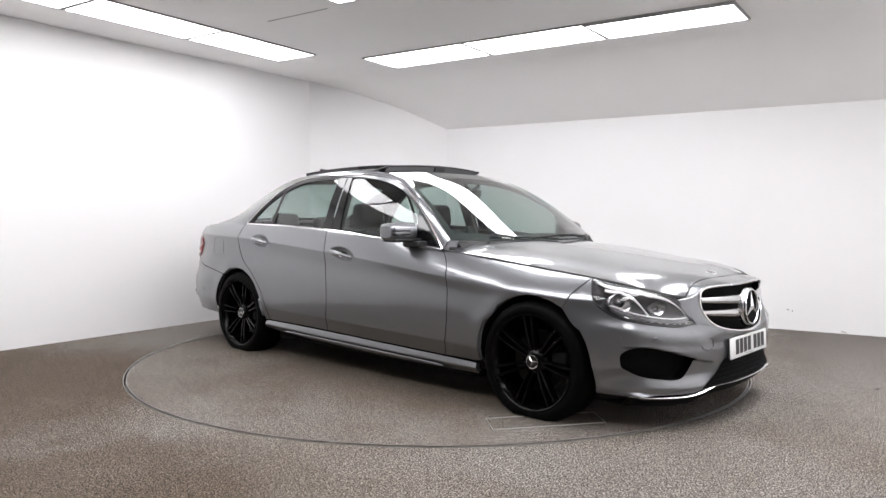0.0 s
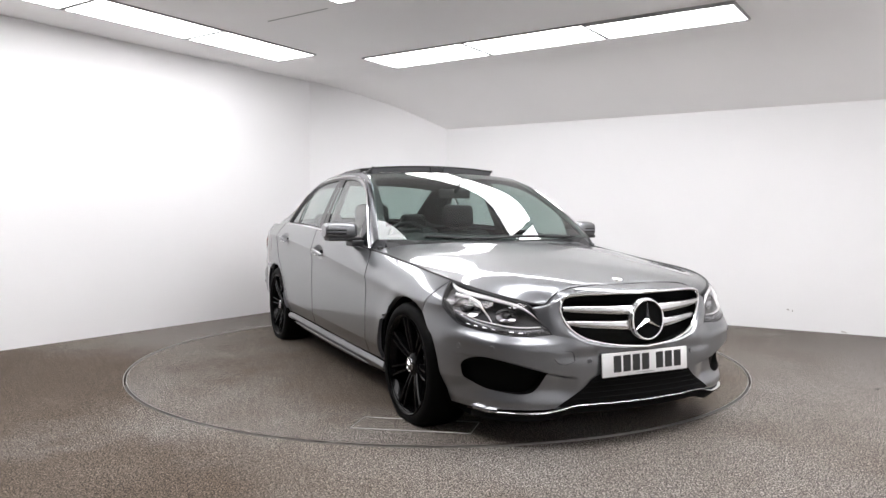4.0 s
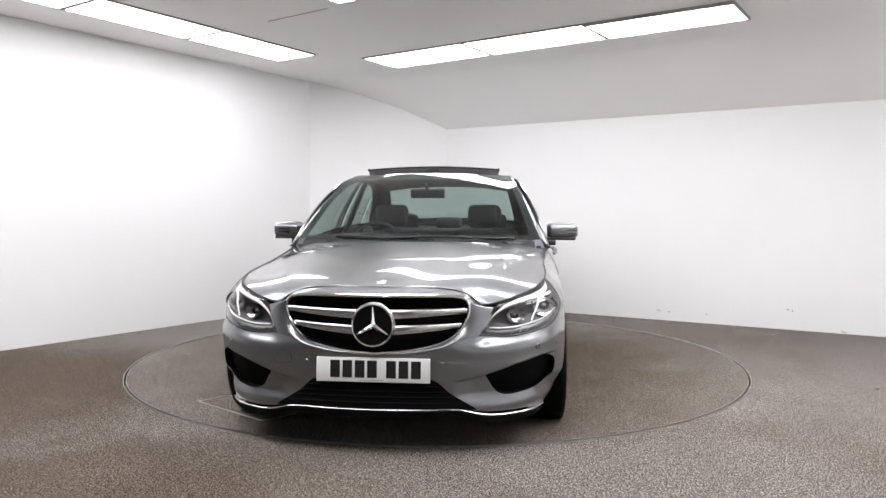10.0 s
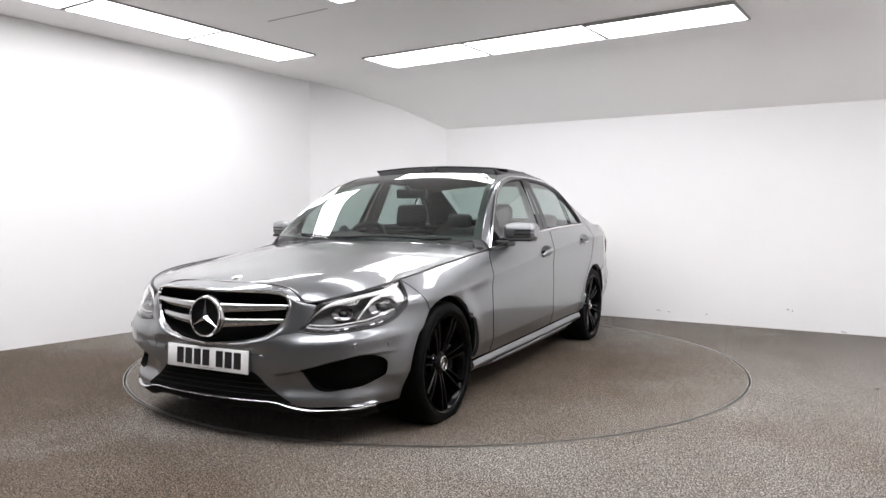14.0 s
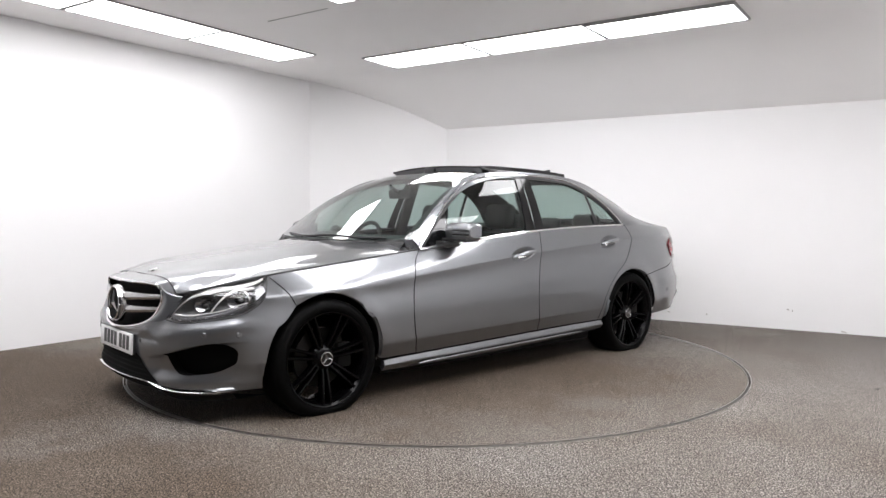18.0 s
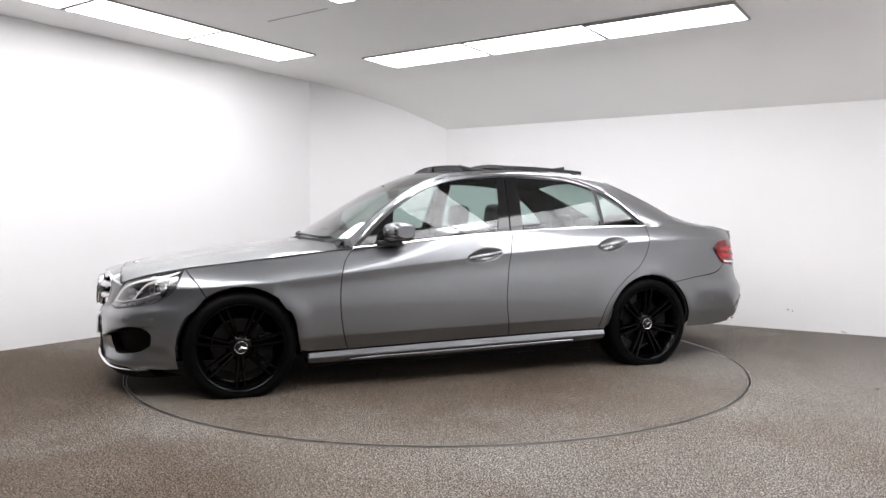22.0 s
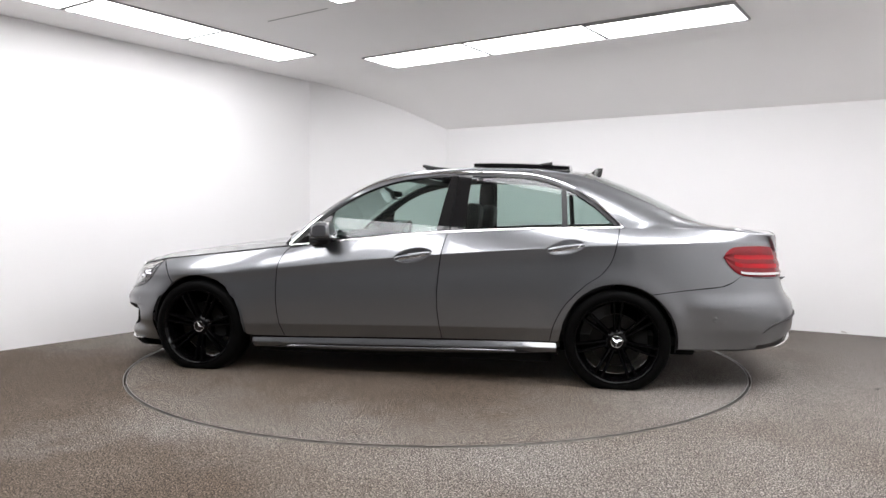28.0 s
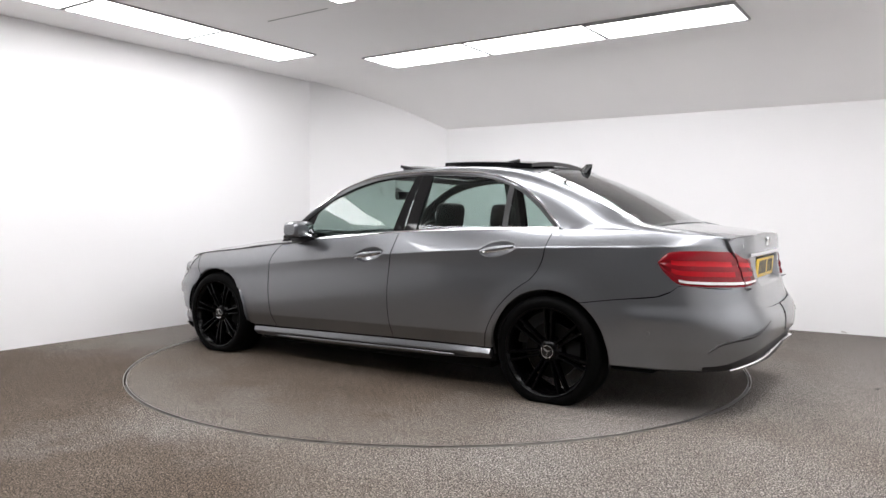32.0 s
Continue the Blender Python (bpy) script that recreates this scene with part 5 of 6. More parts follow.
for sgn in (1, -1):
    ex = [tuple(shell(s_yr(y, z), z, -0.008) * np.array([1, sgn, 1])) for y, z in ((0.675, 0.302), (0.65, 0.311), (0.60, 0.328), (0.47, 0.354), (0.32, 0.372), (0.02, 0.383))]
    part("bumper_blade", tube([tuple(q) for q in resample(ex, 24)], [0.003 + 0.008 * math.sin(math.pi * (0.08 + 0.84 * k / 23))**0.6 for k in range(24)], 8), CHROME, rear_bumper, "chrome strip along the rear bumper")
    tip = part("exhaust_trim", box(-2.455, sgn * 0.47 - 0.085, 0.292, -2.38, sgn * 0.47 + 0.085, 0.340, 0.022, 4), CHROME, rear_bumper, "chrome exhaust trim")
    part("exhaust_mouth", box(-2.460, sgn * 0.47 - 0.072, 0.300, -2.44, sgn * 0.47 + 0.072, 0.332, 0.015, 3), DARK, tip)
    cr = [shell(s_x(-2.31, 0.403), 0.403, 0.005), shell(*YR((0.745, 0.45))[0], 0.008), shell(*YR((0.60, 0.497))[0], 0.011), shell(*YR((0.42, 0.548))[0], 0.014)]
    part("bumper_slot", tube([tuple(q * np.array([1, sgn, 1])) for q in resample(cr, 20)], [0.003 + 0.009 * math.sin(math.pi * k / 19)**0.8 for k in range(20)], 6), BLACK, rear_bumper, "dark slot in the bumper's corner")
    for x, z in ((-2.02, 0.492),):
        q = shell(s_x(x, z), z, 0.0122) * np.array([1, sgn, 1])
        part("parking_sensor", revolve([(0.0, 0.001), (0.009, 0.001), (0.0095, -0.002), (0.012, -0.002), (0.0125, 0.0015), (0.014, 0.0)], 20), PAINT, rear_bumper).matrix_basis = Matrix.Translation(q) @ pose(0, 0, 0, 0, 0, 0 if sgn > 0 else 180)

# tail lamps: outer lamp on the wing, inner lamp on the lid
TAIL_LOW = [*X((-2.062, 0.872), (-2.10, 0.815), (-2.165, 0.762), (-2.28, 0.748)), *YR((0.70, 0.745), (0.575, 0.742))]
TAIL_TOP = [*X((-2.062, 0.872), (-2.085, 0.905), (-2.125, 0.930), (-2.28, 0.937)), *YR((0.72, 0.935), (0.612, 0.928))]
tp = coons(TAIL_LOW, TAIL_TOP, [TAIL_LOW[0], TAIL_TOP[0]], YR((0.575, 0.742), (0.612, 0.928)), 44, 15, (1, 1, 0, 1))
t2 = coons(YR((0.566, 0.742), (0.43, 0.752)), YR((0.603, 0.926), (0.47, 0.905)), YR((0.566, 0.742), (0.603, 0.926)), YR((0.43, 0.752), (0.47, 0.905)), 14, 15)


def lamp_rows(name, P, sgn, parent, label):
    """A lamp in bands: white foot, red body with darker ribs."""
    S = shell(P[..., 0], P[..., 1], 0.005)
    prof = np.array([0.0, 0.004, 0.005, 0.002, 0.001, 0.004, 0.006, 0.006, 0.002, 0.001, 0.005, 0.006, 0.005, 0.003, 0.0])
    k = shell(P[..., 0], P[..., 1], 1.0) - shell(P[..., 0], P[..., 1])
    S = (S + k * prof[None, :, None]) * np.array([1, sgn, 1])
    body = part(name, mesh_of(name, *sheet(S, 0.012, sgn < 0), DEEPRED, True, 50), DEEPRED, parent, label)
    foot = (S[12 if len(S) > 20 else 0:, 1:3] + np.array([0, sgn * 0.0, 0]) + (k[12 if len(S) > 20 else 0:, 1:3] * np.array([1, sgn, 1])) * 0.002)
    part("reversing_strip", mesh_of("reversing_strip", *sheet(foot, 0, sgn < 0), CLEAR), CLEAR, body, "white strip along the lamp's foot")
    u0, u1 = (9, 40) if len(S) > 20 else (0, 12)
    for a, b in ((4, 7), (8, 11)):
        rib = S[u0:u1, a:b] + (k[u0:u1, a:b] * np.array([1, sgn, 1])) * 0.0014
        part("lamp_band", mesh_of("lamp_band", *sheet(rib, 0, sgn < 0), RED), RED, body, "bright red lit band of the lamp")
    return body


for sgn in (1, -1):
    lamp_rows("tail_lamp", tp, sgn, car, "red tail lamp with a white foot")
    lamp_rows("boot_lamp", t2, sgn, lid_back, "red lamp on the boot lid")
# lid furniture
strip_p = [tuple(shell(s_yr(abs(y), 0.905), 0.905, 0.012) * np.array([1, 1 if y >= 0 else -1, 1])) for y in np.linspace(-0.46, 0.46, 25)]
part("lid_strip", tube(strip_p, 0.012, 8), CHROME, lid_back, "chrome strip over the rear number plate")
xr_ = float(shell(*YR((0.0, 0.82))[0])[0])
plate(lid_back, pose(xr_ + 0.018, 0, 0.822, 0, 4, 180), YELLOW, "yellow number plate with dark bars")
star(lid_back, 0.045, 0, 0, 0, pose(float(shell(*YR((0.0, 0.955))[0])[0]) - 0.022, 0, 0.957, 0, 12, 180))
for k in range(4):
    y = 0.53 - 0.033 * k - (0.012 if k else 0)
    q = shell(*YR((y, 0.958))[0]) + np.array([-0.016, 0, 0])
    part("badge_bar", box(q[0] - 0.003, y - 0.011, 0.946, q[0] + 0.006, y + 0.011, 0.972, 0.002), CHROME, lid_back, "chrome badge bar")

# ---------------------------------------------------------------- sills, arches, core
sill = coons(X((1.035, 0.205), (0.2, 0.205), (-0.6, 0.225), (-1.062, 0.252)), X((1.035, 0.270), (0.2, 0.292), (-0.6, 0.308), (-1.062, 0.312)), X((1.035, 0.205), (1.035, 0.270)), X((-1.062, 0.252), (-1.062, 0.312)), 70, 12)
so = shell(sill[..., 0], sill[..., 1])
so[..., 1] += np.interp(np.linspace(0, 1, 12), [0, 0.4, 0.55, 1], [0.014, 0.028, 0.028, 0.004])[None, :]
sills = both("sill", so, PAINT, car, 0.03, False)
bl_lo, bl_hi = X((0.885, 0.214), (0.70, 0.207), (0.2, 0.207), (-0.4, 0.222), (-0.80, 0.240), (-0.915, 0.252)), X((0.885, 0.214), (0.70, 0.236), (0.2, 0.252), (-0.4, 0.262), (-0.80, 0.263), (-0.915, 0.252))
blade = coons(bl_lo, bl_hi, [bl_lo[0], bl_hi[0]], [bl_lo[-1], bl_hi[-1]], 50, 7, (1, 1, 0, 0))
bo = shell(blade[..., 0], blade[..., 1])
bo[..., 1] += 0.0315
both("sill_slot", bo, BLACK, sills, 0.0, False, "dark slot in the sill")
inner = blade.copy()
inner = 0.5 * (blade[:, :1] + blade[:, -1:]) + 0.56 * (blade - 0.5 * (blade[:, :1] + blade[:, -1:]))
inner = inner[3:-3]
bi = shell(inner[..., 0], inner[..., 1])
bi[..., 1] += 0.036 + 0.006 * np.sin(np.pi * np.linspace(0, 1, bi.shape[1]))[None, :]
both("sill_blade", bi, PAINT, sills, 0.006, False, "painted blade set into the sill")

# dark inner shell behind the panel gaps, with the wheel arches cut out
sg0, sg1 = s_x(1.80, 0.6), s_x(-2.30, 0.6)
gs = np.linspace(sg0, sg1, 220)
core2 = np.stack([np.stack([gs, np.interp(XF - (gs - LF), [-2.3, -1.85, -1.7], [0.40, 0.34, 0.22]) * (1 - k) + 0.76 * k + k * np.interp(XF - (gs - LF), [-2.3, -1.45, -0.35, 0.74, 1.75], [0.23, 0.27, 0.235, 0.135, 0.0])], -1) for k in np.linspace(0, 1, 40)], 1)
holes = []
for cx in (WB, -WB):
    c_s = s_x(cx, 0.5)
    ang = np.linspace(0, 2 * math.pi, 48, endpoint=False)
    holes.append([(s_x(cx + 0.372 * math.cos(a), 0.5) if abs(cx + 0.372 * math.cos(a)) < 1.9 else 0, 0.335 + 0.372 * math.sin(a)) for a in ang])
c2, ckeep = trim(core2, holes)
cv, cf = kept(shell(c2[..., 0], c2[..., 1], -0.022), ckeep)
part("inner_body", mesh_of("inner_body", np.vstack([cv, cv * np.array([1, -1, 1])]), np.vstack([cf, cf[:, ::-1] + len(cv)]), DARK), DARK, car, "dark inner body")
part("floor_pan", join(box(-1.02, -0.80, 0.17, 1.02, 0.80, 0.30, 0.02), box(-1.95, -0.52, 0.20, 2.0, 0.52, 0.32, 0.02), box(-2.30, -0.66, 0.31, -1.85, 0.66, 0.40, 0.02), box(1.85, -0.52, 0.19, 2.02, 0.52, 0.5, 0.02)), DARK, car, "dark floor pan")
for cx in (WB, -WB):
    for sgn in (1, -1):
        a = np.linspace(-12 if cx < 0 else -16, 186 if cx < 0 else 190, 40)
        y0, y1 = 0.50, 0.885
        V = np.stack([np.stack([cx + 0.376 * np.cos(np.radians(a)), np.full_like(a, sgn * y), 0.335 + 0.376 * np.sin(np.radians(a))], -1) for y in (y0, 0.7, y1)], 1)
        V[:, 2, 1] = [sgn * min(y1, float(shell(s_x(q[0], max(q[2], 0.3)), max(q[2], 0.3))[1]) - 0.032) for q in V[:, 2]]
        inner = np.stack([V[:, 0], np.stack([np.full_like(a, cx), np.full_like(a, sgn * y0), np.full_like(a, 0.335)], -1)], 1)
        va, fa = sheet(V)
        vb, fb_ = sheet(inner)
        part("wheel_liner", mesh_of("wheel_liner", np.vstack([va, vb]), np.vstack([fa, fb_ + len(va)]), DARK), DARK, car, "black wheel arch liner")
        # rolled arch lip
        a2 = np.linspace(-14 if cx < 0 else -18, 196 if cx < 0 else 190, 50)
        lp = [shell(s_x(cx + 0.362 * math.cos(radians(q)), 0.335 + 0.362 * math.sin(radians(q))), 0.335 + 0.362 * math.sin(radians(q)), -0.022) * np.array([1, sgn, 1]) for q in a2 if 0.26 < 0.335 + 0.362 * math.sin(radians(q))]
        part("arch_lip", tube([tuple(q) for q in lp], 0.006, 6), BLACK, car, "black rolled arch lip")

# ---------------------------------------------------------------- wheels
TYRE = [(0.250, -0.112), (0.262, -0.122), (0.292, -0.128), (0.316, -0.118), (0.328, -0.096), (0.331, -0.05), (0.3315, 0.0), (0.331, 0.05), (0.328, 0.096), (0.316, 0.117), (0.292, 0.126), (0.268, 0.124), (0.262, 0.118), (0.250, 0.112)]
BARREL = [(0.240, -0.10), (0.230, -0.05), (0.228, 0.02), (0.234, 0.07), (0.243, 0.098), (0.251, 0.108), (0.259, 0.120), (0.263, 0.123), (0.262, 0.127), (0.256, 0.126), (0.250, 0.117)]


def spoke(a, off0, off1, r0, r1, w0, w1, y0, y1, depth):
    """One bar of a twin spoke: it runs out beside the ray at angle a, off0 to off1 metres from it."""
    V, F = [], []
    c, s = math.cos(a), math.sin(a)
    for k in range(6):
        t = k / 5
        r = r0 + (r1 - r0) * t
        o = off0 + (off1 - off0) * t
        w = w0 + (w1 - w0) * t
        y = y0 + (y1 - y0) * t + 0.006 * math.sin(math.pi * t)
        for dw, dy in ((-0.5, -depth), (-0.5, -0.006), (-0.28, 0), (0.28, 0), (0.5, -0.006), (0.5, -depth)):
            q = o + dw * w
            V.append((r * c - q * s, y + dy, r * s + q * c))
    for k in range(5):
        for i in range(5):
            F.append((k * 6 + i, k * 6 + i + 1, (k + 1) * 6 + i + 1, (k + 1) * 6 + i))
    return V, F


tyre_v, tyre_f = revolve(TYRE, 96)
tyre_me = mesh_of("tyre", [(x, y, max(z, -0.2975)) for x, y, z in tyre_v], tyre_f, RUBBER, True, 60)
barrel_me = mesh_of("rim", *revolve(BARREL, 64), RIM, True, 50)
disc_me = mesh_of("brake_disc", *revolve([(0.06, 0.03), (0.165, 0.03), (0.165, 0.0), (0.06, 0.0)], 40), DISC, True, 40)
hub_me = mesh_of("hub", *revolve([(0.0, 0.092), (0.040, 0.090), (0.052, 0.084), (0.075, 0.070), (0.085, 0.05), (0.085, 0.0)], 40), RIM, True, 40)
cap_me = mesh_of("hub_cap", *revolve([(0.0, 0.098), (0.034, 0.097), (0.039, 0.092), (0.040, 0.084)], 32), GLOSS, True, 40)
bolt_me = mesh_of("wheel_bolt", *revolve([(0.0, 0.080), (0.009, 0.080), (0.010, 0.070), (0.010, 0.05)], 12), DARK, True, 40)


def wheel(cx, sgn, turn):
    cy = 0.775
    w = part("wheel", tyre_me, RUBBER, car, "black tyre on a gloss black alloy wheel")
    w.matrix_basis = Matrix.Translation((cx, sgn * cy, 0.3335)) @ (pose(0, 0, 0) if sgn > 0 else pose(0, 0, 0, 0, 0, 180))
    rim = part("rim", barrel_me, RIM, w)
    for k in range(7):
        a = 2 * math.pi * k / 7 + radians(turn)
        for sd in (1, -1):
            part("spoke", spoke(a, sd * 0.011, sd * 0.025, 0.050, 0.250, 0.017, 0.019, 0.078, 0.110, 0.045), RIM, rim)
    part("hub", hub_me, RIM, rim)
    part("hub_cap", cap_me, GLOSS, rim)
    star(rim, 0.036, 0, 0, 0, pose(0, 0.099, 0, 0, 0, 90) @ pose(0, 0, 0, turn * 1.3, 0, 0), False)
    for k in range(5):
        a = 2 * math.pi * k / 5 + radians(turn + 20)
        part("wheel_bolt", bolt_me, DARK, rim).location = (0.056 * math.cos(a), 0.0, 0.056 * math.sin(a))
    part("brake_disc", disc_me, DISC, w)
    part("brake_caliper", box(-0.19, 0.0, -0.07, -0.10, 0.06, 0.07, 0.012), DARK, w)
    return w


wheel(WB, 1, 14)
wheel(WB, -1, 32)
wheel(-WB, 1, 40)
wheel(-WB, -1, 5)

# ---------------------------------------------------------------- door mirrors and handles
for sgn, par in zip((1, -1), panel_fd):
    V = []
    us = np.linspace(0, 2 * math.pi, 28, endpoint=False)
    secs = [(0.0, 0.60, 0.75), (0.12, 0.95, 0.95), (0.35, 1.0, 1.0), (0.7, 0.98, 0.98), (0.92, 0.88, 0.86), (1.0, 0.62, 0.6)]
    for t, a, b in secs:
        y = 0.845 + 0.203 * t
        for u in us:
            cu, su = math.cos(u), math.sin(u)
            ex = 0.55
            x = 0.49 - 0.022 * t + 0.078 * a * math.copysign(abs(cu)**ex, cu)
            z = 1.029 - 0.010 * t + 0.061 * b * math.copysign(abs(su)**ex, su) - 0.012 * (1 - t) * (su > 0)
            if cu > 0:
                x = 0.49 - 0.022 * t + 0.078 * a * math.copysign(abs(cu)**0.9, cu)
            V.append((x, sgn * y, z))
    n = len(us)
    F = [(k * n + i, k * n + (i + 1) % n, (k + 1) * n + (i + 1) % n, (k + 1) * n + i) for k in range(len(secs) - 1) for i in range(n)]
    F += [tuple(range(n)), tuple(range((len(secs) - 1) * n, len(secs) * n))]
    bm = bmesh.new()
    vs = [bm.verts.new(v) for v in V]
    for f in F:
        bm.faces.new([vs[i] for i in f])
    bmesh.ops.recalc_face_normals(bm, faces=bm.faces)
    mir = part("door_mirror", bm, PAINT, par, "grey door mirror with a black foot")
    part("mirror_foot", join(box(0.425, min(sgn * 0.80, sgn * 1.035), 0.958, 0.545, max(sgn * 0.80, sgn * 1.035), 0.980, 0.010, 3), box(0.46, min(sgn * 0.78, sgn * 0.90), 0.925, 0.600, max(sgn * 0.78, sgn * 0.90), 0.962, 0.010, 3)), BLACK, mir, "black mirror foot")
    part("mirror_glass", box(0.404, min(sgn * 0.865, sgn * 1.015), 0.972, 0.409, max(sgn * 0.865, sgn * 1.015), 1.056, 0.002), MIRROR, mir, "mirror glass")
    for z, r in ((1.003, 0.0045), (1.026, 0.0040)):
        part("mirror_slit", tube([(0.49 - 0.022 * tt + 0.078 * float(np.interp(tt, [q[0] for q in secs], [q[1] for q in secs])) - 0.001, sgn * (0.845 + 0.203 * tt), z) for tt in np.linspace(0.40, 0.97, 14)], r, 6), GLOSS, mir, "dark indicator slit")

for doors, (x0, x1, z0, z1) in zip((panel_fd, panel_rd), HANDLES):
    for sgn, par in zip((1, -1), doors):
        mk = np.array([1, sgn, 1])
        xs = np.linspace(x0, x1, 22)
        t = np.linspace(0, 1, 22)
        zc = z0 + (z1 - z0) * t
        hh = 0.047 * np.sin(np.pi * np.clip(t * 0.96 + 0.02, 0, 1))**0.55
        P = np.stack([np.stack([xs, side_y(xs, zc + k * hh) + 0.0012 - 0.026 * max(1 - k**2, 0)**1.5 * np.sin(np.pi * t)**0.7, zc + k * hh - 0.004], -1) for k in np.linspace(-1, 1, 17)], 1) * mk
        cup = part("handle_cup", mesh_of("handle_cup", *sheet(P, 0, sgn < 0), PAINT, True, 60), PAINT, par, "recessed grip behind the door handle")
        hx = np.linspace(x0 - 0.012, x1 + 0.006, 18)
        th_ = np.linspace(0, 1, 18)
        hz = z0 - 0.004 + (z1 - z0) * th_**0.9
        pts = [tuple(np.array([x, float(side_y(x, z)) + 0.010 + 0.016 * math.sin(math.pi * k), z]) * mk) for x, z, k in zip(hx, hz, th_)]
        rad = [0.006 + 0.0115 * math.sin(math.pi * (0.06 + 0.9 * k))**0.7 for k in th_]
        h = part("door_handle", tube(pts, rad, 10), PAINT, cup, "grey door handle with a chrome edge")
        part("handle_trim", tube([tuple(np.array(q) + np.array([0, sgn * 0.007, -0.008])) for q in pts[2:-2]], [r * 0.45 for r in rad[2:-2]], 6), CHROME, h, "chrome handle strip")

# fuel flap on the right wing
ff = resample(X((-1.66, 0.80), (-1.66, 0.90), (-1.69, 0.925), (-1.80, 0.925), (-1.825, 0.90), (-1.825, 0.82), (-1.80, 0.795), (-1.69, 0.79), (-1.66, 0.80)), 60)
part("fuel_flap", tube([tuple(q * np.array([1, -1, 1])) for q in shell(ff[:, 0], ff[:, 1], 0.0)[:-1]], 0.0016, 5, True), BLACK, car, "outline of the fuel flap")

# ---------------------------------------------------------------- cabin
def cushion(x0, y0, z0, x1, y1, z1, b=0.05):
    return box(x0, y0, z0, x1, y1, z1, b, 4)


def front_seat(yc):
    st = part("front_seat", moved(cushion(-0.28, -0.26, 0.40, 0.28, 0.26, 0.58, 0.07), pose(0.10, yc, 0, 0, -4, 0)), LEATHER, car, "black leather front seat")
    back = moved(cushion(-0.09, -0.255, 0.0, 0.09, 0.255, 0.56, 0.075), pose(-0.23, yc, 0.46, 0, -17, 0))
    part("backrest", back, LEATHER, st)
    part("headrest", moved(cushion(-0.055, -0.135, 0.0, 0.055, 0.135, 0.19, 0.05), pose(-0.43, yc, 1.020, 0, -8, 0)), LEATHER, st)
    for s in (1, -1):
        part("headrest_post", tube([(-0.415, yc + s * 0.065, 0.95), (-0.42, yc + s * 0.065, 1.08)], 0.006, 6), CHROME, st)


front_seat(0.38)
front_seat(-0.38)
bench = part("rear_bench", cushion(-1.35, -0.66, 0.40, -0.82, 0.66, 0.60, 0.06), LEATHER, car, "black leather rear bench")
part("bench_back", moved(cushion(-0.09, -0.66, 0.0, 0.09, 0.66, 0.52, 0.07), pose(-1.28, 0, 0.50, 0, -18, 0)), LEATHER, bench)
for y in (-0.42, 0.0, 0.42):
    part("headrest", moved(cushion(-0.05, -0.125, 0.0, 0.05, 0.125, 0.15 if y else 0.12, 0.045), pose(-1.45, y, 0.985, 0, -8, 0)), LEATHER, bench)
part("parcel_shelf", box(-2.0, -0.60, 0.985, -1.42, 0.60, 1.01, 0.008), CLOTH, car, "dark parcel shelf")
dash = []
for k, (x, z) in enumerate([(0.95, 0.90), (0.90, 0.955), (0.72, 0.975), (0.52, 0.985), (0.42, 0.965), (0.38, 0.90), (0.40, 0.75), (0.46, 0.60)]):
    dash.append([(x - 0.10 * (y / 0.75)**2, y, z + 0.012 * math.exp(-((y + 0.37) / 0.17)**2) * (2 if 2 <= k <= 4 else 0)) for y in np.linspace(-0.755, 0.755, 31)])
part("dashboard", mesh_of("dashboard", *sheet(np.array(dash)), CLOTH), CLOTH, car, "dark dashboard")
sw = part("steering_wheel", tube([(0, 0.185 * math.cos(2 * math.pi * k / 40), 0.185 * math.sin(2 * math.pi * k / 40)) for k in range(40)], 0.016, 8, True), LEATHER, car, "black leather steering wheel")
sw.matrix_basis = pose(0.30, -0.37, 0.895, 0, -24, 0)
part("wheel_boss", box(-0.02, -0.065, -0.05, 0.04, 0.065, 0.05, 0.02, 3), CLOTH, sw)
for a in (0, 180, 270):
    part("wheel_spoke", tube([(0.0, 0.05 * math.cos(radians(a)), 0.05 * math.sin(radians(a))), (0, 0.18 * math.cos(radians(a)), 0.18 * math.sin(radians(a)))], 0.012, 6), SATIN, sw)
part("steering_column", tube([(0.02, 0, 0), (0.30, 0, 0)], 0.035, 10), CLOTH, sw)
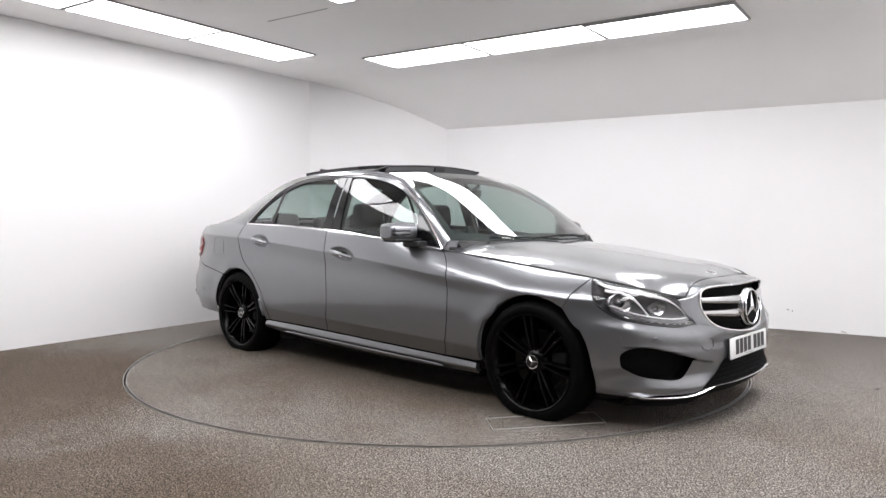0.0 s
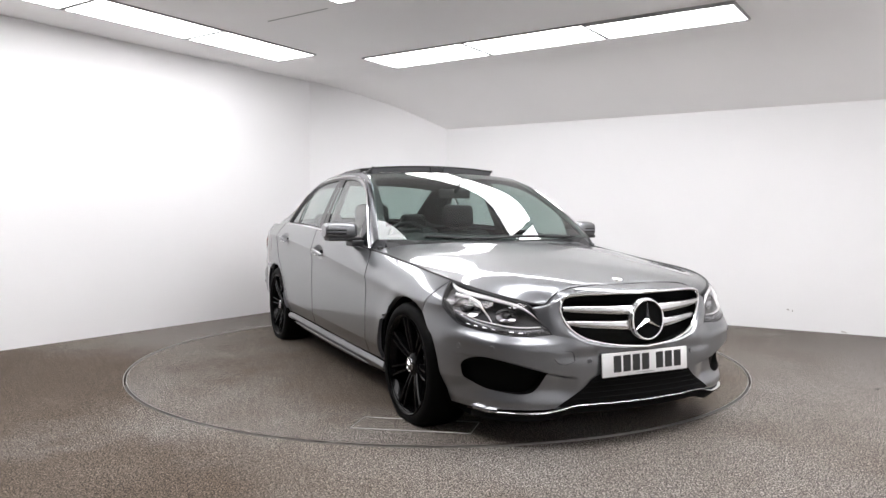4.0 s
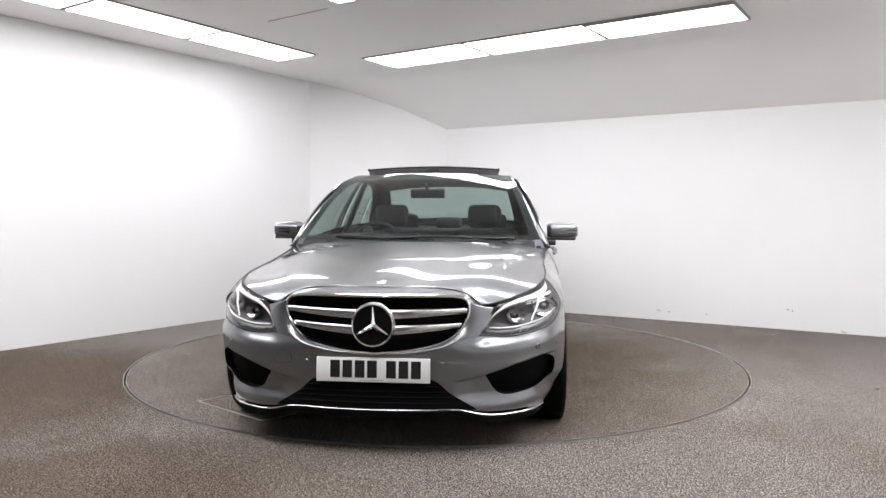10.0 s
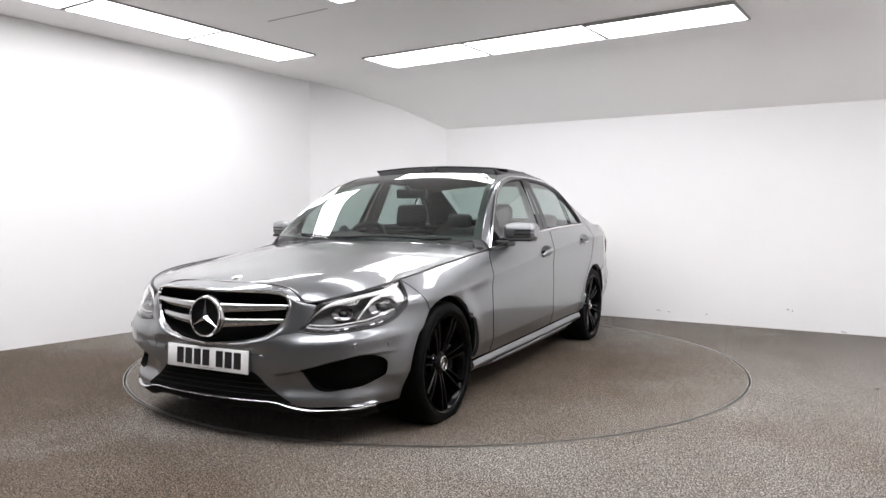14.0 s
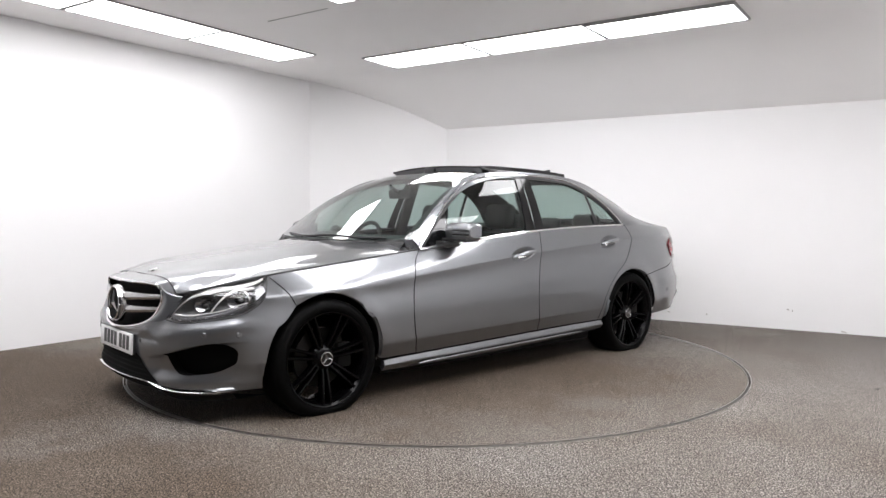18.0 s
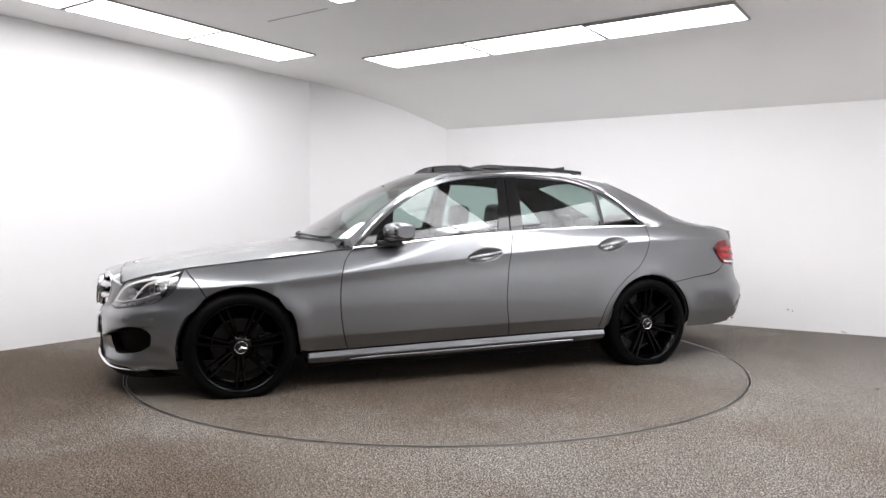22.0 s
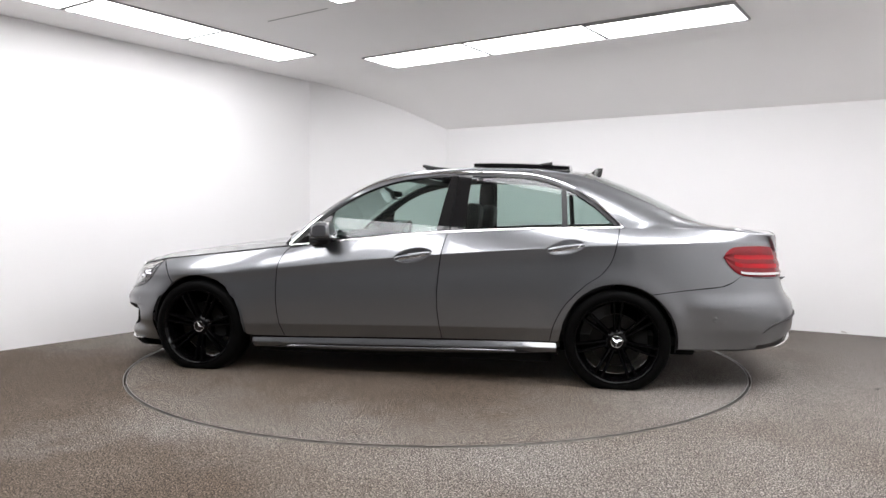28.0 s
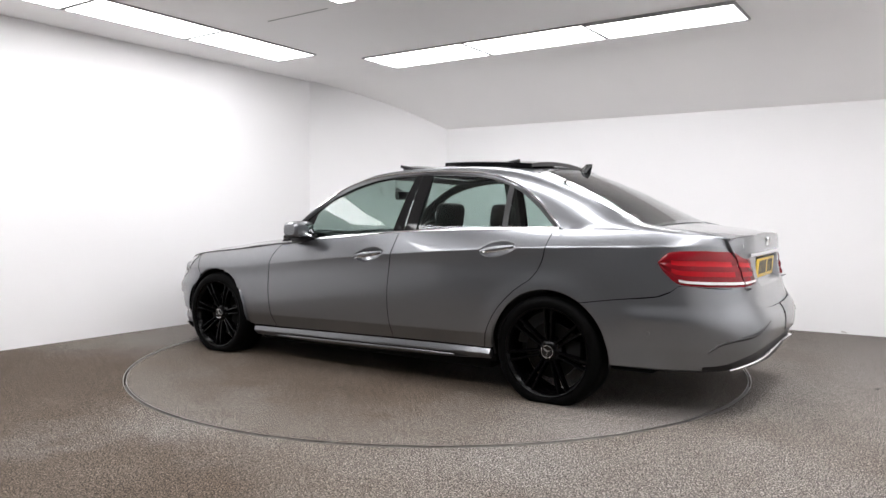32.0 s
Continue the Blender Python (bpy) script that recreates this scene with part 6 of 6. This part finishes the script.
rm = part("rear_view_mirror", moved(box(-0.015, -0.125, -0.034, 0.015, 0.125, 0.034, 0.014, 3), pose(0.235, 0.0, 1.278, 0, 10, 0)), CLOTH, car, "black rear-view mirror")
part("mirror_stalk", tube([(0.245, 0, 1.29), (0.325, 0, 1.335)], 0.014, 8), CLOTH, rm)
part("mirror_glass", moved(box(-0.0175, -0.115, -0.027, -0.0145, 0.115, 0.027), pose(0.235, 0.0, 1.278, 0, 10, 0)), MIRROR, rm)
part("cabin_floor", box(-1.9, -0.74, 0.30, 0.95, 0.74, 0.36), CLOTH, car, "dark carpeted cabin floor")
part("bulkhead", box(0.93, -0.74, 0.33, 0.96, 0.74, 0.90), DARK, car)
part("rear_bulkhead", box(-1.62, -0.66, 0.33, -1.58, 0.66, 1.0), DARK, car)
for sgn in (1, -1):
    part("door_card", box(-1.40, min(sgn * 0.765, sgn * 0.80), 0.36, 0.80, max(sgn * 0.765, sgn * 0.80), 0.93, 0.01), CLOTH, car, "dark door lining")
    part("centre_pillar", moved(box(-0.05, -0.012, 0.0, 0.05, 0.012, 0.47, 0.006), Matrix.Translation((-0.37, sgn * 0.765, 0.95)) @ pose(0, 0, 0, sgn * 22, -3, 0)), CLOTH, car, "dark centre pillar lining")
    inn = rail - np.array([0, 0.030, 0.012])
    d_ = sheet(inn[:97] * np.array([1, sgn, 1]), 0, sgn < 0)
    part("pillar_lining", mesh_of("pillar_lining", *d_, CLOTH), CLOTH, car, "dark pillar lining")
part("centre_console", cushion(-0.25, -0.12, 0.36, 0.45, 0.12, 0.66, 0.04), CLOTH, car, "dark centre console")


def motions():
    px, py = -0.1131, 0.0407
    rows_car, rows_disc = [], []
    for k in range(17):
        t = 2.0 * k
        a = theta(t)
        c, s = math.cos(radians(a)), math.sin(radians(a))
        rows_car.append((t, pose(-(c * px - s * py), -(s * px + c * py), -0.033, 0, 0, a)))
        rows_disc.append((t, pose(0, 0, 0, 0, 0, a)))
    walk(car, rows_car)
    walk(turntable, rows_disc)


motions()
